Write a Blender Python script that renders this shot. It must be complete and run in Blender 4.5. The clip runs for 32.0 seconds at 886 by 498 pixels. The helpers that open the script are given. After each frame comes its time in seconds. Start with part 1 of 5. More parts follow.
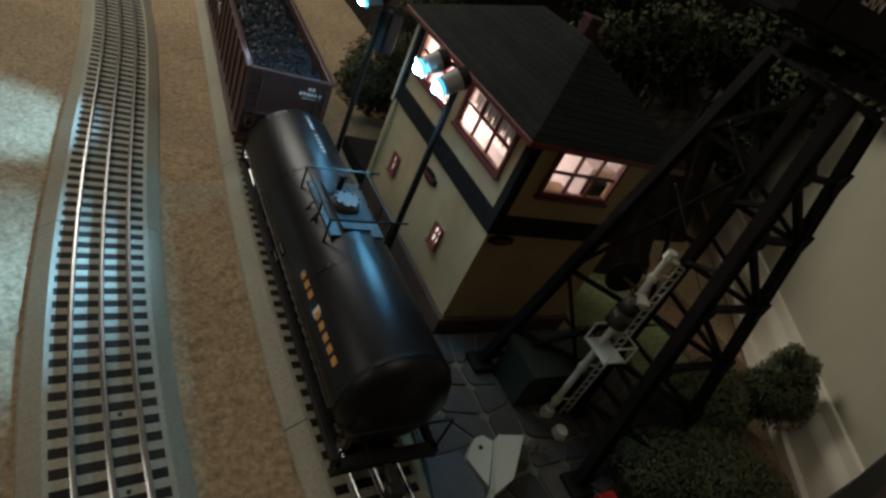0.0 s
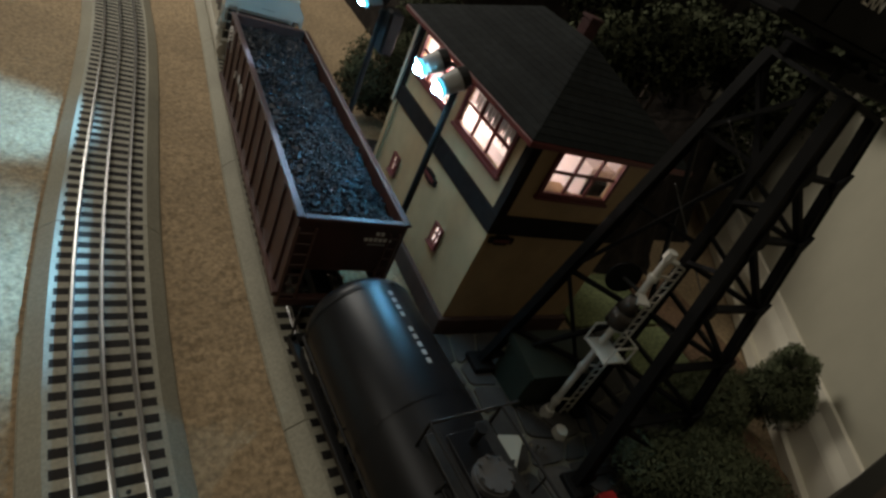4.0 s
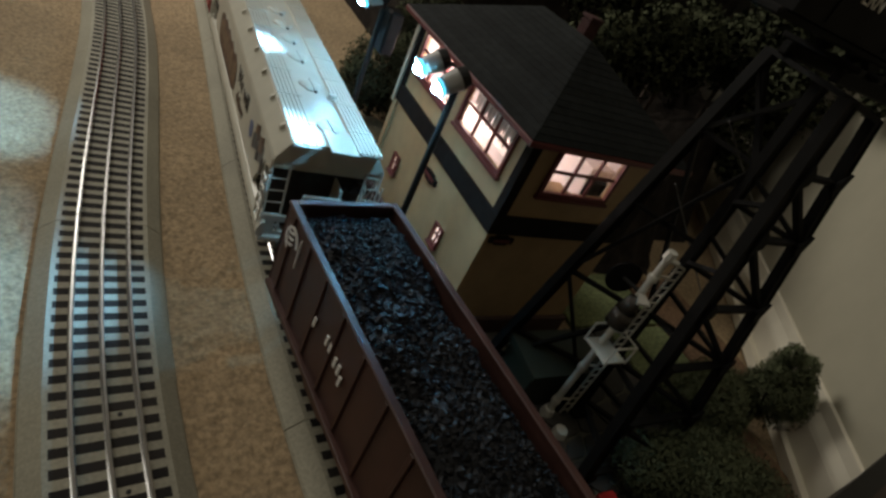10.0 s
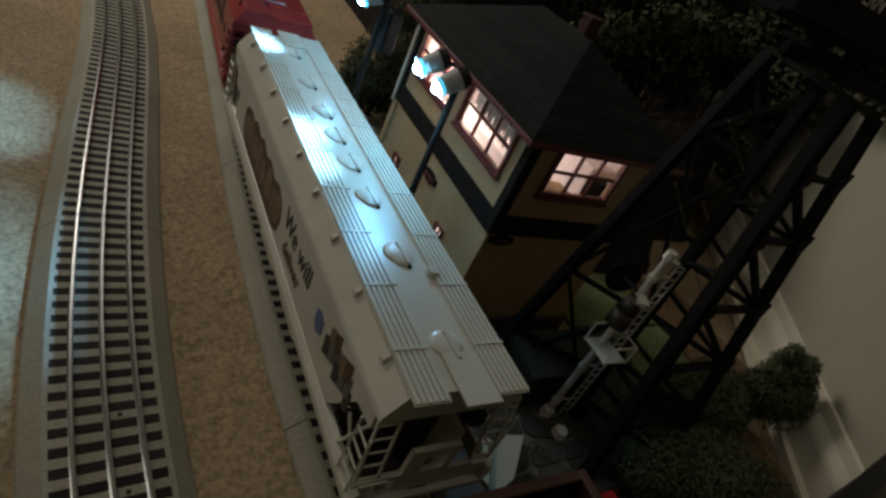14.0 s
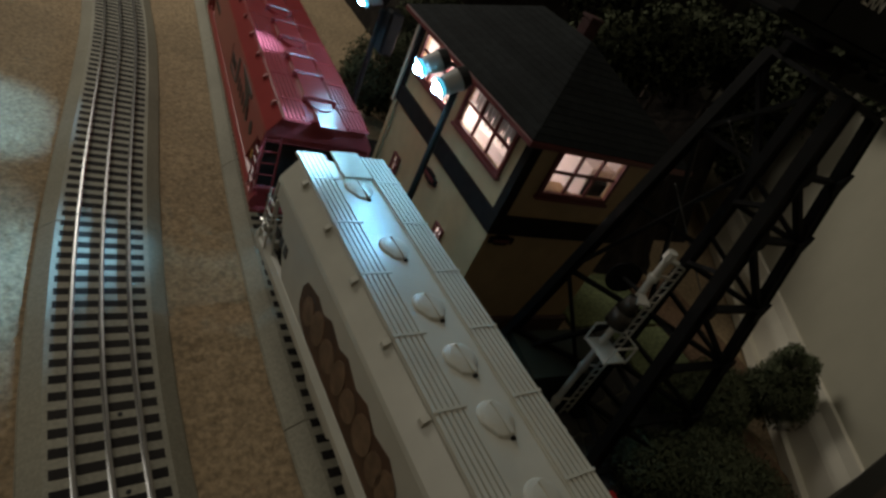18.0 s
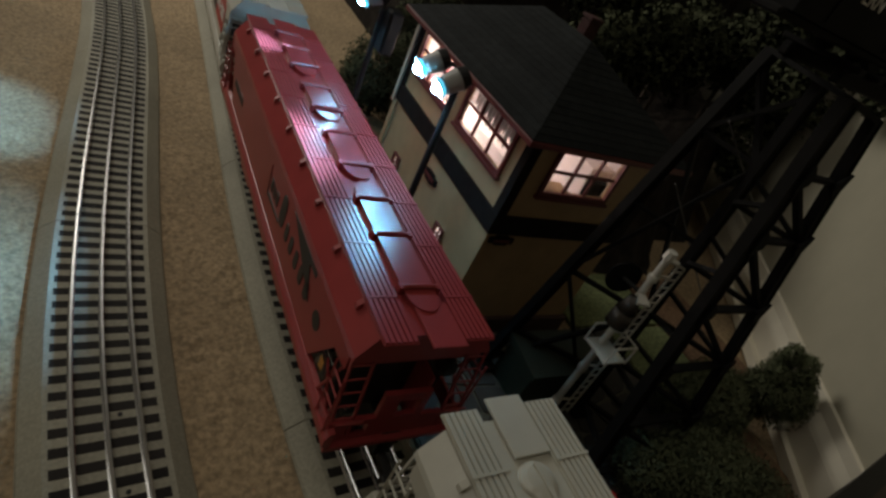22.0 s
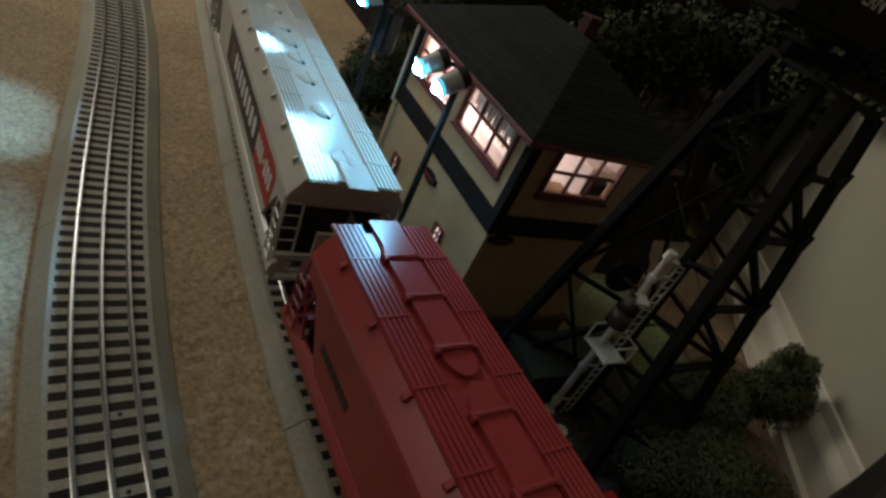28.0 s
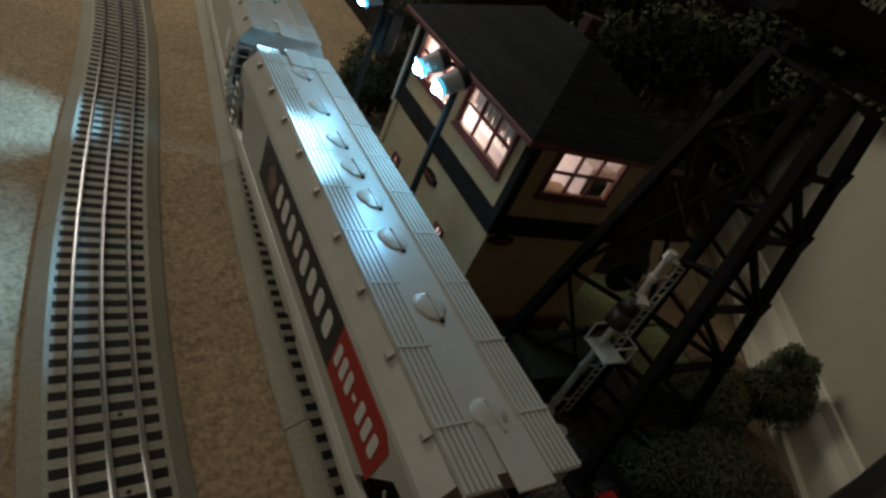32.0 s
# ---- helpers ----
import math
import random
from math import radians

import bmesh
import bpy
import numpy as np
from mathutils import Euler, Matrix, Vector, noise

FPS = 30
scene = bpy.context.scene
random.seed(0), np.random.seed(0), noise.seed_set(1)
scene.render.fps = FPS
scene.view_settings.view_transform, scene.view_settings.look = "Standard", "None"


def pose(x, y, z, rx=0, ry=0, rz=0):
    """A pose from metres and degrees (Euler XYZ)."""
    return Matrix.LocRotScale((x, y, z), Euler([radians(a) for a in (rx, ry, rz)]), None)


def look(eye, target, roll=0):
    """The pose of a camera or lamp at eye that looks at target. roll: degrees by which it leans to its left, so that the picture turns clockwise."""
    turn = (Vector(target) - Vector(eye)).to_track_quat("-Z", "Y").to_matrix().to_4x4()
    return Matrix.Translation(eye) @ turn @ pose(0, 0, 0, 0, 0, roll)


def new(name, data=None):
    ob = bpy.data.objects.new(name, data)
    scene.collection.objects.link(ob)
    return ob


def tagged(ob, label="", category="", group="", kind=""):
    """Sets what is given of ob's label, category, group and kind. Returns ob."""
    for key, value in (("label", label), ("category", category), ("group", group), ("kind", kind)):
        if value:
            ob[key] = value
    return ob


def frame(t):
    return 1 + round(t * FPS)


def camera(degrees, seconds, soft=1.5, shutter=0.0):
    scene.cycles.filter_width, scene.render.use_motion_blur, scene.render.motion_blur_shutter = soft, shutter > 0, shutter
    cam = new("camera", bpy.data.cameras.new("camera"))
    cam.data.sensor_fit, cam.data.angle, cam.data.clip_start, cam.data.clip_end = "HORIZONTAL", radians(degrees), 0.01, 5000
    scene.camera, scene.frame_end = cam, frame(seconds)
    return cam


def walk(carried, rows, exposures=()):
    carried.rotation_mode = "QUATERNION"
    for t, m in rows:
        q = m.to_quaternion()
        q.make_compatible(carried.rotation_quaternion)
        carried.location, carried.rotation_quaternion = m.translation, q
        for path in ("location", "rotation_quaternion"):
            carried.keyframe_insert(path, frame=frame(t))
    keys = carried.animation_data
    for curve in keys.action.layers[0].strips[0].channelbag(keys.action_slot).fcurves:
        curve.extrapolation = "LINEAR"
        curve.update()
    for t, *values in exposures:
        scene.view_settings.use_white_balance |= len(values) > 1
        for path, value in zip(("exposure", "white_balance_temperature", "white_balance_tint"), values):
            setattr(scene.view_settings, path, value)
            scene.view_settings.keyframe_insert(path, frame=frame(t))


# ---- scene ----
cam = camera(76.51, 32.0, soft=2.8)
EYE = pose(-0.1459, 0.0, 0.3097, 54.7546, -22.2477, -23.8693)
walk(cam, [(0.0, EYE), (32.0, EYE)], [(0.0, 0.27), (3.0, 0.35), (7.0, 0.41), (12.0, 0.37), (13.0, 0.13), (14.0, -0.10), (17.0, -0.25), (20.0, -0.25), (21.5, -0.11), (23.0, 0.03), (25.5, 0.05), (29.0, -0.01), (32.0, -0.13)])

# ---- light ----
world = bpy.data.worlds.new("room_air")
scene.world = world
world.use_nodes = True
world.node_tree.nodes["Background"].inputs[0].default_value = (1.0, 0.88, 0.70, 1)
world.node_tree.nodes["Background"].inputs[1].default_value = 0.085


def lamp(name, kind, power, colour, m, **more):
    data = bpy.data.lights.new(name, kind)
    data.energy, data.color = power, colour
    for key, value in more.items():
        if key == "size":
            data.size = value
        elif key == "radius":
            data.shadow_soft_size = value
        elif key == "cone":
            data.spot_size = radians(value)
        elif key == "blend":
            data.spot_blend = value
    ob = new(name, data)
    ob.matrix_world = m
    return ob


WARM = (1.0, 0.95, 0.85)
COLD = (0.25, 0.60, 1.0)
# Added overhead fill; no lamp is seen on the ceiling.
lamp("overhead_fill", "AREA", 3.6, WARM, look((-0.30, 0.10, 2.32), (-0.20, 0.20, 0.0)), size=0.9)
# Fill added for the left sides of the cars; no lamp stands here.
lamp("side_fill", "POINT", 6.5, WARM, pose(-1.50, 0.55, 0.80), radius=0.30)
# Main light of an unseen source; its cone keeps the near carpet darker.
lamp("unseen_main_light", "SPOT", 35.0, WARM, look((-0.45, 1.60, 0.92), (0.25, 0.80, 0.0)), radius=0.30, cone=86, blend=1.0)


# ---- materials ----
def material(name, colour, rough=0.6, metal=0.0, grain=0.0, grain_scale=60.0, stain=0.0, stain_scale=8.0, bump=0.0, bump_scale=400.0,
             second=None, glow=0.0, random_tone=0.0, clear=0.0, island=False, bump_far=0.0006, gloss=0.5):
    """A surface with tone variation at two scales and a fine relief."""
    mat = bpy.data.materials.new(name)
    mat.use_nodes = True
    nodes, links = mat.node_tree.nodes, mat.node_tree.links
    shader = nodes["Principled BSDF"]
    shader.inputs["Base Color"].default_value = (*colour, 1)
    shader.inputs["Roughness"].default_value = rough
    shader.inputs["Metallic"].default_value = metal
    shader.inputs["Specular IOR Level"].default_value = gloss
    if clear:
        shader.inputs["Coat Weight"].default_value = clear
        shader.inputs["Coat Roughness"].default_value = 0.2
    if glow:
        shader.inputs["Emission Color"].default_value = (*colour, 1)
        shader.inputs["Emission Strength"].default_value = glow
    coords = nodes.new("ShaderNodeTexCoord")
    tone = None

    def noise_node(scale, detail):
        n = nodes.new("ShaderNodeTexNoise")
        n.inputs["Scale"].default_value, n.inputs["Detail"].default_value = scale, detail
        links.new(coords.outputs["Object"], n.inputs["Vector"])
        return n

    def mixed(fac, a, b, amount_from=None):
        m = nodes.new("ShaderNodeMix")
        m.data_type = "RGBA"
        if amount_from is None:
            m.inputs["Factor"].default_value = fac
        else:
            links.new(amount_from, m.inputs["Factor"])
        for socket, value in ((m.inputs["A"], a), (m.inputs["B"], b)):
            if isinstance(value, tuple):
                socket.default_value = (*value, 1)
            else:
                links.new(value, socket)
        return m.outputs["Result"]

    if stain or grain or second:
        dark = second or tuple(c * (1 - stain) for c in colour)
        n = noise_node(stain_scale, 4)
        ramp = nodes.new("ShaderNodeMapRange")
        ramp.inputs["From Min"].default_value, ramp.inputs["From Max"].default_value = 0.38, 0.68
        links.new(n.outputs["Fac"], ramp.inputs["Value"])
        tone = mixed(0, colour, dark, ramp.outputs["Result"])
        if grain:
            g = noise_node(grain_scale, 3)
            scaled = nodes.new("ShaderNodeMapRange")
            scaled.inputs["From Min"].default_value, scaled.inputs["From Max"].default_value = 0.3, 0.7
            scaled.inputs["To Min"].default_value, scaled.inputs["To Max"].default_value = 1 - grain, 1 + grain
            links.new(g.outputs["Fac"], scaled.inputs["Value"])
            mul = nodes.new("ShaderNodeVectorMath")
            mul.operation = "SCALE"
            links.new(tone, mul.inputs[0])
            links.new(scaled.outputs["Result"], mul.inputs["Scale"])
            tone = mul.outputs["Vector"]
    if random_tone:
        if island:
            source = nodes.new("ShaderNodeNewGeometry").outputs["Random Per Island"]
        else:
            source = nodes.new("ShaderNodeObjectInfo").outputs["Random"]
        spread = nodes.new("ShaderNodeMapRange")
        spread.inputs["To Min"].default_value, spread.inputs["To Max"].default_value = 1 - random_tone, 1 + random_tone
        links.new(source, spread.inputs["Value"])
        mul = nodes.new("ShaderNodeVectorMath")
        mul.operation = "SCALE"
        if tone is None:
            mul.inputs[0].default_value = colour
        else:
            links.new(tone, mul.inputs[0])
        links.new(spread.outputs["Result"], mul.inputs["Scale"])
        tone = mul.outputs["Vector"]
    if tone is not None:
        links.new(tone, shader.inputs["Base Color"])
        if glow:
            links.new(tone, shader.inputs["Emission Color"])
    if bump:
        n = noise_node(bump_scale, 4)
        b = nodes.new("ShaderNodeBump")
        b.inputs["Strength"].default_value, b.inputs["Distance"].default_value = bump, bump_far
        links.new(n.outputs["Fac"], b.inputs["Height"])
        links.new(b.outputs["Normal"], shader.inputs["Normal"])
    return mat


CARPET = material("carpet_pile", (0.305, 0.220, 0.126), 0.95, grain=0.34, grain_scale=300, stain=0.20, stain_scale=9, bump=0.5, bump_scale=420, bump_far=0.001)
ROADBED = material("grey_roadbed", (0.29, 0.27, 0.20), 0.7, grain=0.16, grain_scale=500, stain=0.16, stain_scale=14, bump=0.4, bump_scale=900)
TIE = material("tie_plastic", (0.016, 0.013, 0.011), 0.75, gloss=0.2, random_tone=0.35, bump=0.3, bump_scale=700)
RAIL = material("rail_steel", (0.62, 0.61, 0.59), 0.24, metal=1.0, grain=0.12, grain_scale=90, stain=0.2, stain_scale=20)
BLACK_PAINT = material("black_paint", (0.007, 0.007, 0.008), 0.38, gloss=0.30, grain=0.25, grain_scale=40, stain=0.3, stain_scale=12, bump=0.1, bump_scale=300)
BLACK_PLASTIC = material("black_plastic", (0.010, 0.0095, 0.009), 0.5, gloss=0.3, grain=0.3, grain_scale=60, stain=0.3, bump=0.2)
HOPPER_BROWN = material("oxide_brown_paint", (0.064, 0.027, 0.021), 0.45, grain=0.18, grain_scale=50, stain=0.3, stain_scale=16, bump=0.15)
COAL = material("coal", (0.013, 0.0135, 0.0150), 0.5, gloss=0.15, grain=0.5, grain_scale=220, stain=0.3, bump=0.8, bump_scale=500, random_tone=0.3, island=True)
WHITE_CAR = material("white_car_paint", (0.55, 0.53, 0.445), 0.32, grain=0.05, grain_scale=60, stain=0.10, stain_scale=12, bump=0.08, clear=0.1)
GREY_CAR = material("light_grey_car_paint", (0.49, 0.475, 0.41), 0.32, grain=0.05, grain_scale=60, stain=0.10, stain_scale=12, bump=0.08, clear=0.1)
RED_CAR = material("red_car_paint", (0.32, 0.042, 0.042), 0.30, grain=0.06, grain_scale=60, stain=0.14, stain_scale=12, bump=0.08, clear=0.1)
BROWN_PRINT = material("brown_print", (0.10, 0.05, 0.028), 0.45, grain=0.3, grain_scale=120, stain=0.4, stain_scale=60)
TAN_PRINT = material("tan_print", (0.20, 0.125, 0.075), 0.45, grain=0.3, grain_scale=150, stain=0.3, stain_scale=70)
BLACK_PRINT = material("black_print", (0.02, 0.019, 0.018), 0.4)
WHITE_PRINT = material("white_print", (0.72, 0.70, 0.66), 0.45)
RED_PRINT = material("red_print", (0.40, 0.03, 0.025), 0.42)
BLUE_PRINT = material("blue_print", (0.10, 0.13, 0.25), 0.42)
ORANGE_PRINT = material("orange_print", (0.60, 0.28, 0.06), 0.45)
CREAM_WALL = material("tower_cream_wall", (0.43, 0.295, 0.155), 0.6, grain=0.07, grain_scale=80, stain=0.14, stain_scale=14, bump=0.15, bump_scale=500)
DARK_TIMBER = material("tower_dark_timber", (0.012, 0.0095, 0.0085), 0.8, gloss=0.15, grain=0.3, grain_scale=120, stain=0.2, bump=0.3)
MAROON = material("maroon_trim", (0.13, 0.022, 0.020), 0.5, grain=0.15, grain_scale=90, stain=0.2)
ROOF_SLATE = material("roof_shingle", (0.014, 0.016, 0.016), 0.8, gloss=0.15, grain=0.25, grain_scale=160, stain=0.3, stain_scale=14, random_tone=0.25, bump=0.4)
CHIMNEY_BRICK = material("chimney_brick", (0.060, 0.013, 0.012), 0.75, grain=0.2, grain_scale=150, stain=0.3, random_tone=0.2, bump=0.4)
FOUNDATION = material("foundation_brown", (0.055, 0.028, 0.02), 0.8, grain=0.2, grain_scale=90, stain=0.3, random_tone=0.2, bump=0.3)
INSIDE = material("tower_inside", (0.80, 0.74, 0.72), 0.8, grain=0.08, grain_scale=70, stain=0.12, stain_scale=20)
STEEL_BLACK = material("trestle_black", (0.0095, 0.0090, 0.0085), 0.7, gloss=0.12, grain=0.3, grain_scale=60, stain=0.3, stain_scale=20, bump=0.2)
SIGNAL_GREY = material("signal_grey", (0.72, 0.70, 0.61), 0.45, grain=0.08, grain_scale=80, stain=0.2, stain_scale=24, bump=0.1)
IVORY = material("ivory_plastic", (0.44, 0.41, 0.32), 0.45, grain=0.05, stain=0.12, stain_scale=30)
LAMP_GREY = material("lamp_hood_grey", (0.42, 0.42, 0.40), 0.4, grain=0.1, grain_scale=80, stain=0.15)
DOME_GREY = material("dark_grey_paint", (0.10, 0.10, 0.10), 0.45, grain=0.15, grain_scale=80, stain=0.2)
GREEN_BOX = material("green_box", (0.018, 0.026, 0.016), 0.6, grain=0.2, grain_scale=60, stain=0.3)
STONE = material("flagstone", (0.042, 0.039, 0.034), 0.7, grain=0.25, grain_scale=120, stain=0.35, stain_scale=22, random_tone=0.45, bump=0.4)
MORTAR = material("flagstone_joint", (0.115, 0.110, 0.080), 0.8, grain=0.2, grain_scale=160, stain=0.2)
LAWN = material("lawn_flock", (0.17, 0.20, 0.09), 0.95, grain=0.4, grain_scale=300, stain=0.3, stain_scale=30, bump=0.8)
EARTH = material("brown_flock", (0.17, 0.10, 0.055), 0.95, grain=0.4, grain_scale=300, stain=0.3, stain_scale=30, bump=0.8)
LEAF = material("foliage_clump", (0.165, 0.185, 0.105), 1.0, gloss=0.02, grain=0.3, grain_scale=260, random_tone=0.18, island=True)
# Darker copy of the foliage; the shade at the back is put into its colour.
SHADE_LEAF = material("shaded_foliage", (0.075, 0.082, 0.048), 0.95, gloss=0.03, grain=0.5, grain_scale=260, random_tone=0.35, island=True)
BARK = material("bark", (0.05, 0.035, 0.025), 0.9, grain=0.4, grain_scale=150, bump=0.6)
# Near black: stands for the unlit floor behind the tower, in the colour itself.
SHADE_GROUND = material("shade_black_ground", (0.020, 0.016, 0.013), 0.95, gloss=0.1, grain=0.4, grain_scale=60, stain=0.4, stain_scale=12, bump=0.6)
WALL_PAINT = material("room_wall_paint", (0.46, 0.425, 0.320), 0.8, grain=0.03, grain_scale=40, stain=0.10, stain_scale=3, bump=0.1, bump_scale=150)
TRIM_PAINT = material("baseboard_paint", (0.78, 0.72, 0.58), 0.5, grain=0.03, stain=0.08, stain_scale=6)
BROWN_LEATHER = material("dark_brown_panel", (0.075, 0.050, 0.036), 0.6, grain=0.3, grain_scale=30, stain=0.4, stain_scale=9, bump=0.2)
STEEL = material("truck_metal", (0.05, 0.048, 0.045), 0.5, metal=0.6, grain=0.3, grain_scale=90, stain=0.3)
WHEEL_STEEL = material("wheel_steel", (0.35, 0.33, 0.30), 0.35, metal=1.0, grain=0.2, stain=0.3)
LAMP_BELL = material("smoky_lamp_bell", (0.07, 0.058, 0.046), 0.18, grain=0.15, stain=0.2, stain_scale=40)
CHROME = material("bright_metal", (0.7, 0.68, 0.62), 0.2, metal=1.0, stain=0.15)
BULB = material("cold_white_led", (0.22, 0.64, 1.0), 0.4, glow=420.0)
# Self-glowing disc in place of the cyan halo round each bulb.
HALO = material("cyan_halo", (0.10, 0.62, 0.90), 0.3, glow=1.5)
# Glows by itself in place of lamplight behind the small panes; no blind there.
PANE_GLOW = material("window_glow", (1.0, 0.80, 0.75), 0.8, stain=0.15, stain_scale=60, glow=1.3)
RED_PLASTIC = material("red_plastic", (0.5, 0.03, 0.03), 0.45, stain=0.15)


def glass_material(name, tint):
    mat = bpy.data.materials.new(name)
    mat.use_nodes = True
    shader = mat.node_tree.nodes["Principled BSDF"]
    shader.inputs["Base Color"].default_value = (*tint, 1)
    shader.inputs["Roughness"].default_value = 0.085
    shader.inputs["Transmission Weight"].default_value = 1.0
    shader.inputs["IOR"].default_value = 1.15
    return mat


PANE = glass_material("window_glass", (0.95, 0.92, 0.90))


# ---- building helpers ----
def box(bm, lo, hi, bevel=0.0, m=None):
    """A box from one corner to the other, with bevelled edges if wanted."""
    lo, hi = Vector(lo), Vector(hi)
    made = bmesh.ops.create_cube(bm, size=1.0, matrix=Matrix.Translation((lo + hi) / 2) @ Matrix.Diagonal((*(hi - lo), 1)))
    verts = made["verts"]
    if bevel:
        edges = list({e for v in verts for e in v.link_edges})
        verts = list({v for v in verts}) and bmesh.ops.bevel(bm, geom=edges, offset=bevel, segments=1, affect="EDGES")["verts"]
    if m is not None:
        bmesh.ops.transform(bm, matrix=m, verts=[v for v in verts if v.is_valid])
    return bm


def rod(bm, a, b, r, segments=8, r2=None):
    """A round bar between two points."""
    a, b = Vector(a), Vector(b)
    turn = (b - a).to_track_quat("Z", "Y").to_matrix().to_4x4()
    bmesh.ops.create_cone(bm, cap_ends=True, segments=segments, radius1=r, radius2=r if r2 is None else r2, depth=(b - a).length,
                          matrix=Matrix.Translation((a + b) / 2) @ turn)
    return bm


def beam(bm, a, b, w, d, up=(0, 0, 1)):
    """A square bar between two points, w across and d along its second axis."""
    a, b = Vector(a), Vector(b)
    axis = (b - a).normalized()
    side = axis.cross(Vector(up))
    side = side.normalized() if side.length > 1e-4 else axis.orthogonal().normalized()
    other = side.cross(axis)
    m = Matrix((side, axis, other)).transposed().to_4x4()
    bmesh.ops.create_cube(bm, size=1.0, matrix=Matrix.Translation((a + b) / 2) @ m @ Matrix.Diagonal((w, (b - a).length, d, 1)))
    return bm


def prism(bm, profile, axis, lo, hi):
    """A closed profile of two coordinates drawn out along an axis: 0 takes (y, z), 1 takes (x, z), 2 takes (x, y)."""
    def at(p, t):
        return {0: (t, p[0], p[1]), 1: (p[0], t, p[1]), 2: (p[0], p[1], t)}[axis]
    a = [bm.verts.new(at(p, lo)) for p in profile]
    b = [bm.verts.new(at(p, hi)) for p in profile]
    n = len(profile)
    faces = [bm.faces.new(a), bm.faces.new(b[::-1])]
    faces += [bm.faces.new((a[i], b[i], b[(i + 1) % n], a[(i + 1) % n])) for i in range(n)]
    bmesh.ops.recalc_face_normals(bm, faces=faces)
    return bm


def mesh_of(bm, mat, name, smooth=False):
    data = bpy.data.meshes.new(name)
    bm.to_mesh(data)
    bm.free()
    data.materials.append(mat)
    if smooth:
        for p in data.polygons:
            p.use_smooth = True
    return data


def part(name, bm, mat, parent, label="", smooth=False, m=None):
    ob = new(name, bm if isinstance(bm, bpy.types.Mesh) else mesh_of(bm, mat, name, smooth))
    ob.parent = parent
    if m is not None:
        ob.matrix_local = m
    return tagged(ob, label)


def thing(name, label, category, m=None, group="", kind=""):
    ob = new(name)
    if m is not None:
        ob.matrix_world = m
    ob.empty_display_size = 0.02
    return tagged(ob, label, category, group, kind)


def solid(name, bm, mat, label, category="", kind="", m=None, smooth=False, group=""):
    ob = new(name, mesh_of(bm, mat, name, smooth))
    if m is not None:
        ob.matrix_world = m
    return tagged(ob, label, category, group, kind)


def B():
    return bmesh.new()


# ---- the floor, walls and ceiling of the room ----
RAIL_TOP = 0.0175


def track_x(y):
    """The middle of the train's track, which bends a little."""
    y = min(max(y, 0.02), 1.02)
    return (((0.0959 * y - 0.3415) * y + 0.4256) * y - 0.1982) * y + 0.0251


def other_track_x(y):
    y = min(max(y, 0.05), 0.86)
    return ((-0.3214 * y + 0.5246) * y - 0.2485) * y - 0.1029


def carpet_floor():
    """One sheet of cut pile, finely tufted where it lies open to view."""
    def axis(lo, a, b, hi, fine):
        inner = np.arange(a, b, fine)
        left = a - np.geomspace(fine, a - lo, 14)[::-1]
        right = b + np.geomspace(fine, hi - b, 14)
        return np.concatenate([left, inner, right])
    xs, ys = axis(-2.6, -0.42, 0.5, 4.1, 0.0026), axis(-2.9, 0.05, 1.15, 4.6, 0.0030)
    rng = np.random.default_rng(3)
    nx, ny = len(xs), len(ys)
    gx, gy = np.meshgrid(xs, ys, indexing="ij")
    near = ((gx > -0.42) & (gx < 0.5) & (gy > 0.05) & (gy < 1.15)).astype(float)
    h = -0.0022 + near * (rng.random((nx, ny)) ** 1.2 * 0.0018)
    jx, jy = near * (rng.random((nx, ny)) - 0.5) * 0.0022, near * (rng.random((nx, ny)) - 0.5) * 0.0024
    verts = np.stack([gx + jx, gy + jy, h], -1).reshape(-1, 3)
    i, j = np.meshgrid(np.arange(nx - 1), np.arange(ny - 1), indexing="ij")
    a = (i * ny + j).ravel()
    faces = np.stack([a, a + ny, a + ny + 1, a + 1], -1)
    data = bpy.data.meshes.new("floor")
    data.vertices.add(len(verts)), data.vertices.foreach_set("co", verts.ravel())
    data.loops.add(faces.size), data.loops.foreach_set("vertex_index", faces.ravel().astype(np.int32))
    data.polygons.add(len(faces)), data.polygons.foreach_set("loop_start", np.arange(0, faces.size, 4, dtype=np.int32))
    data.update(calc_edges=True)
    data.materials.append(CARPET)
    return tagged(new("floor", data), "beige cut-pile carpet covering the floor", kind="structure")


carpet_floor()
WALL_A, WALL_B = Vector((0.145, -0.245, 0)), Vector((1.56, 1.475, 0))


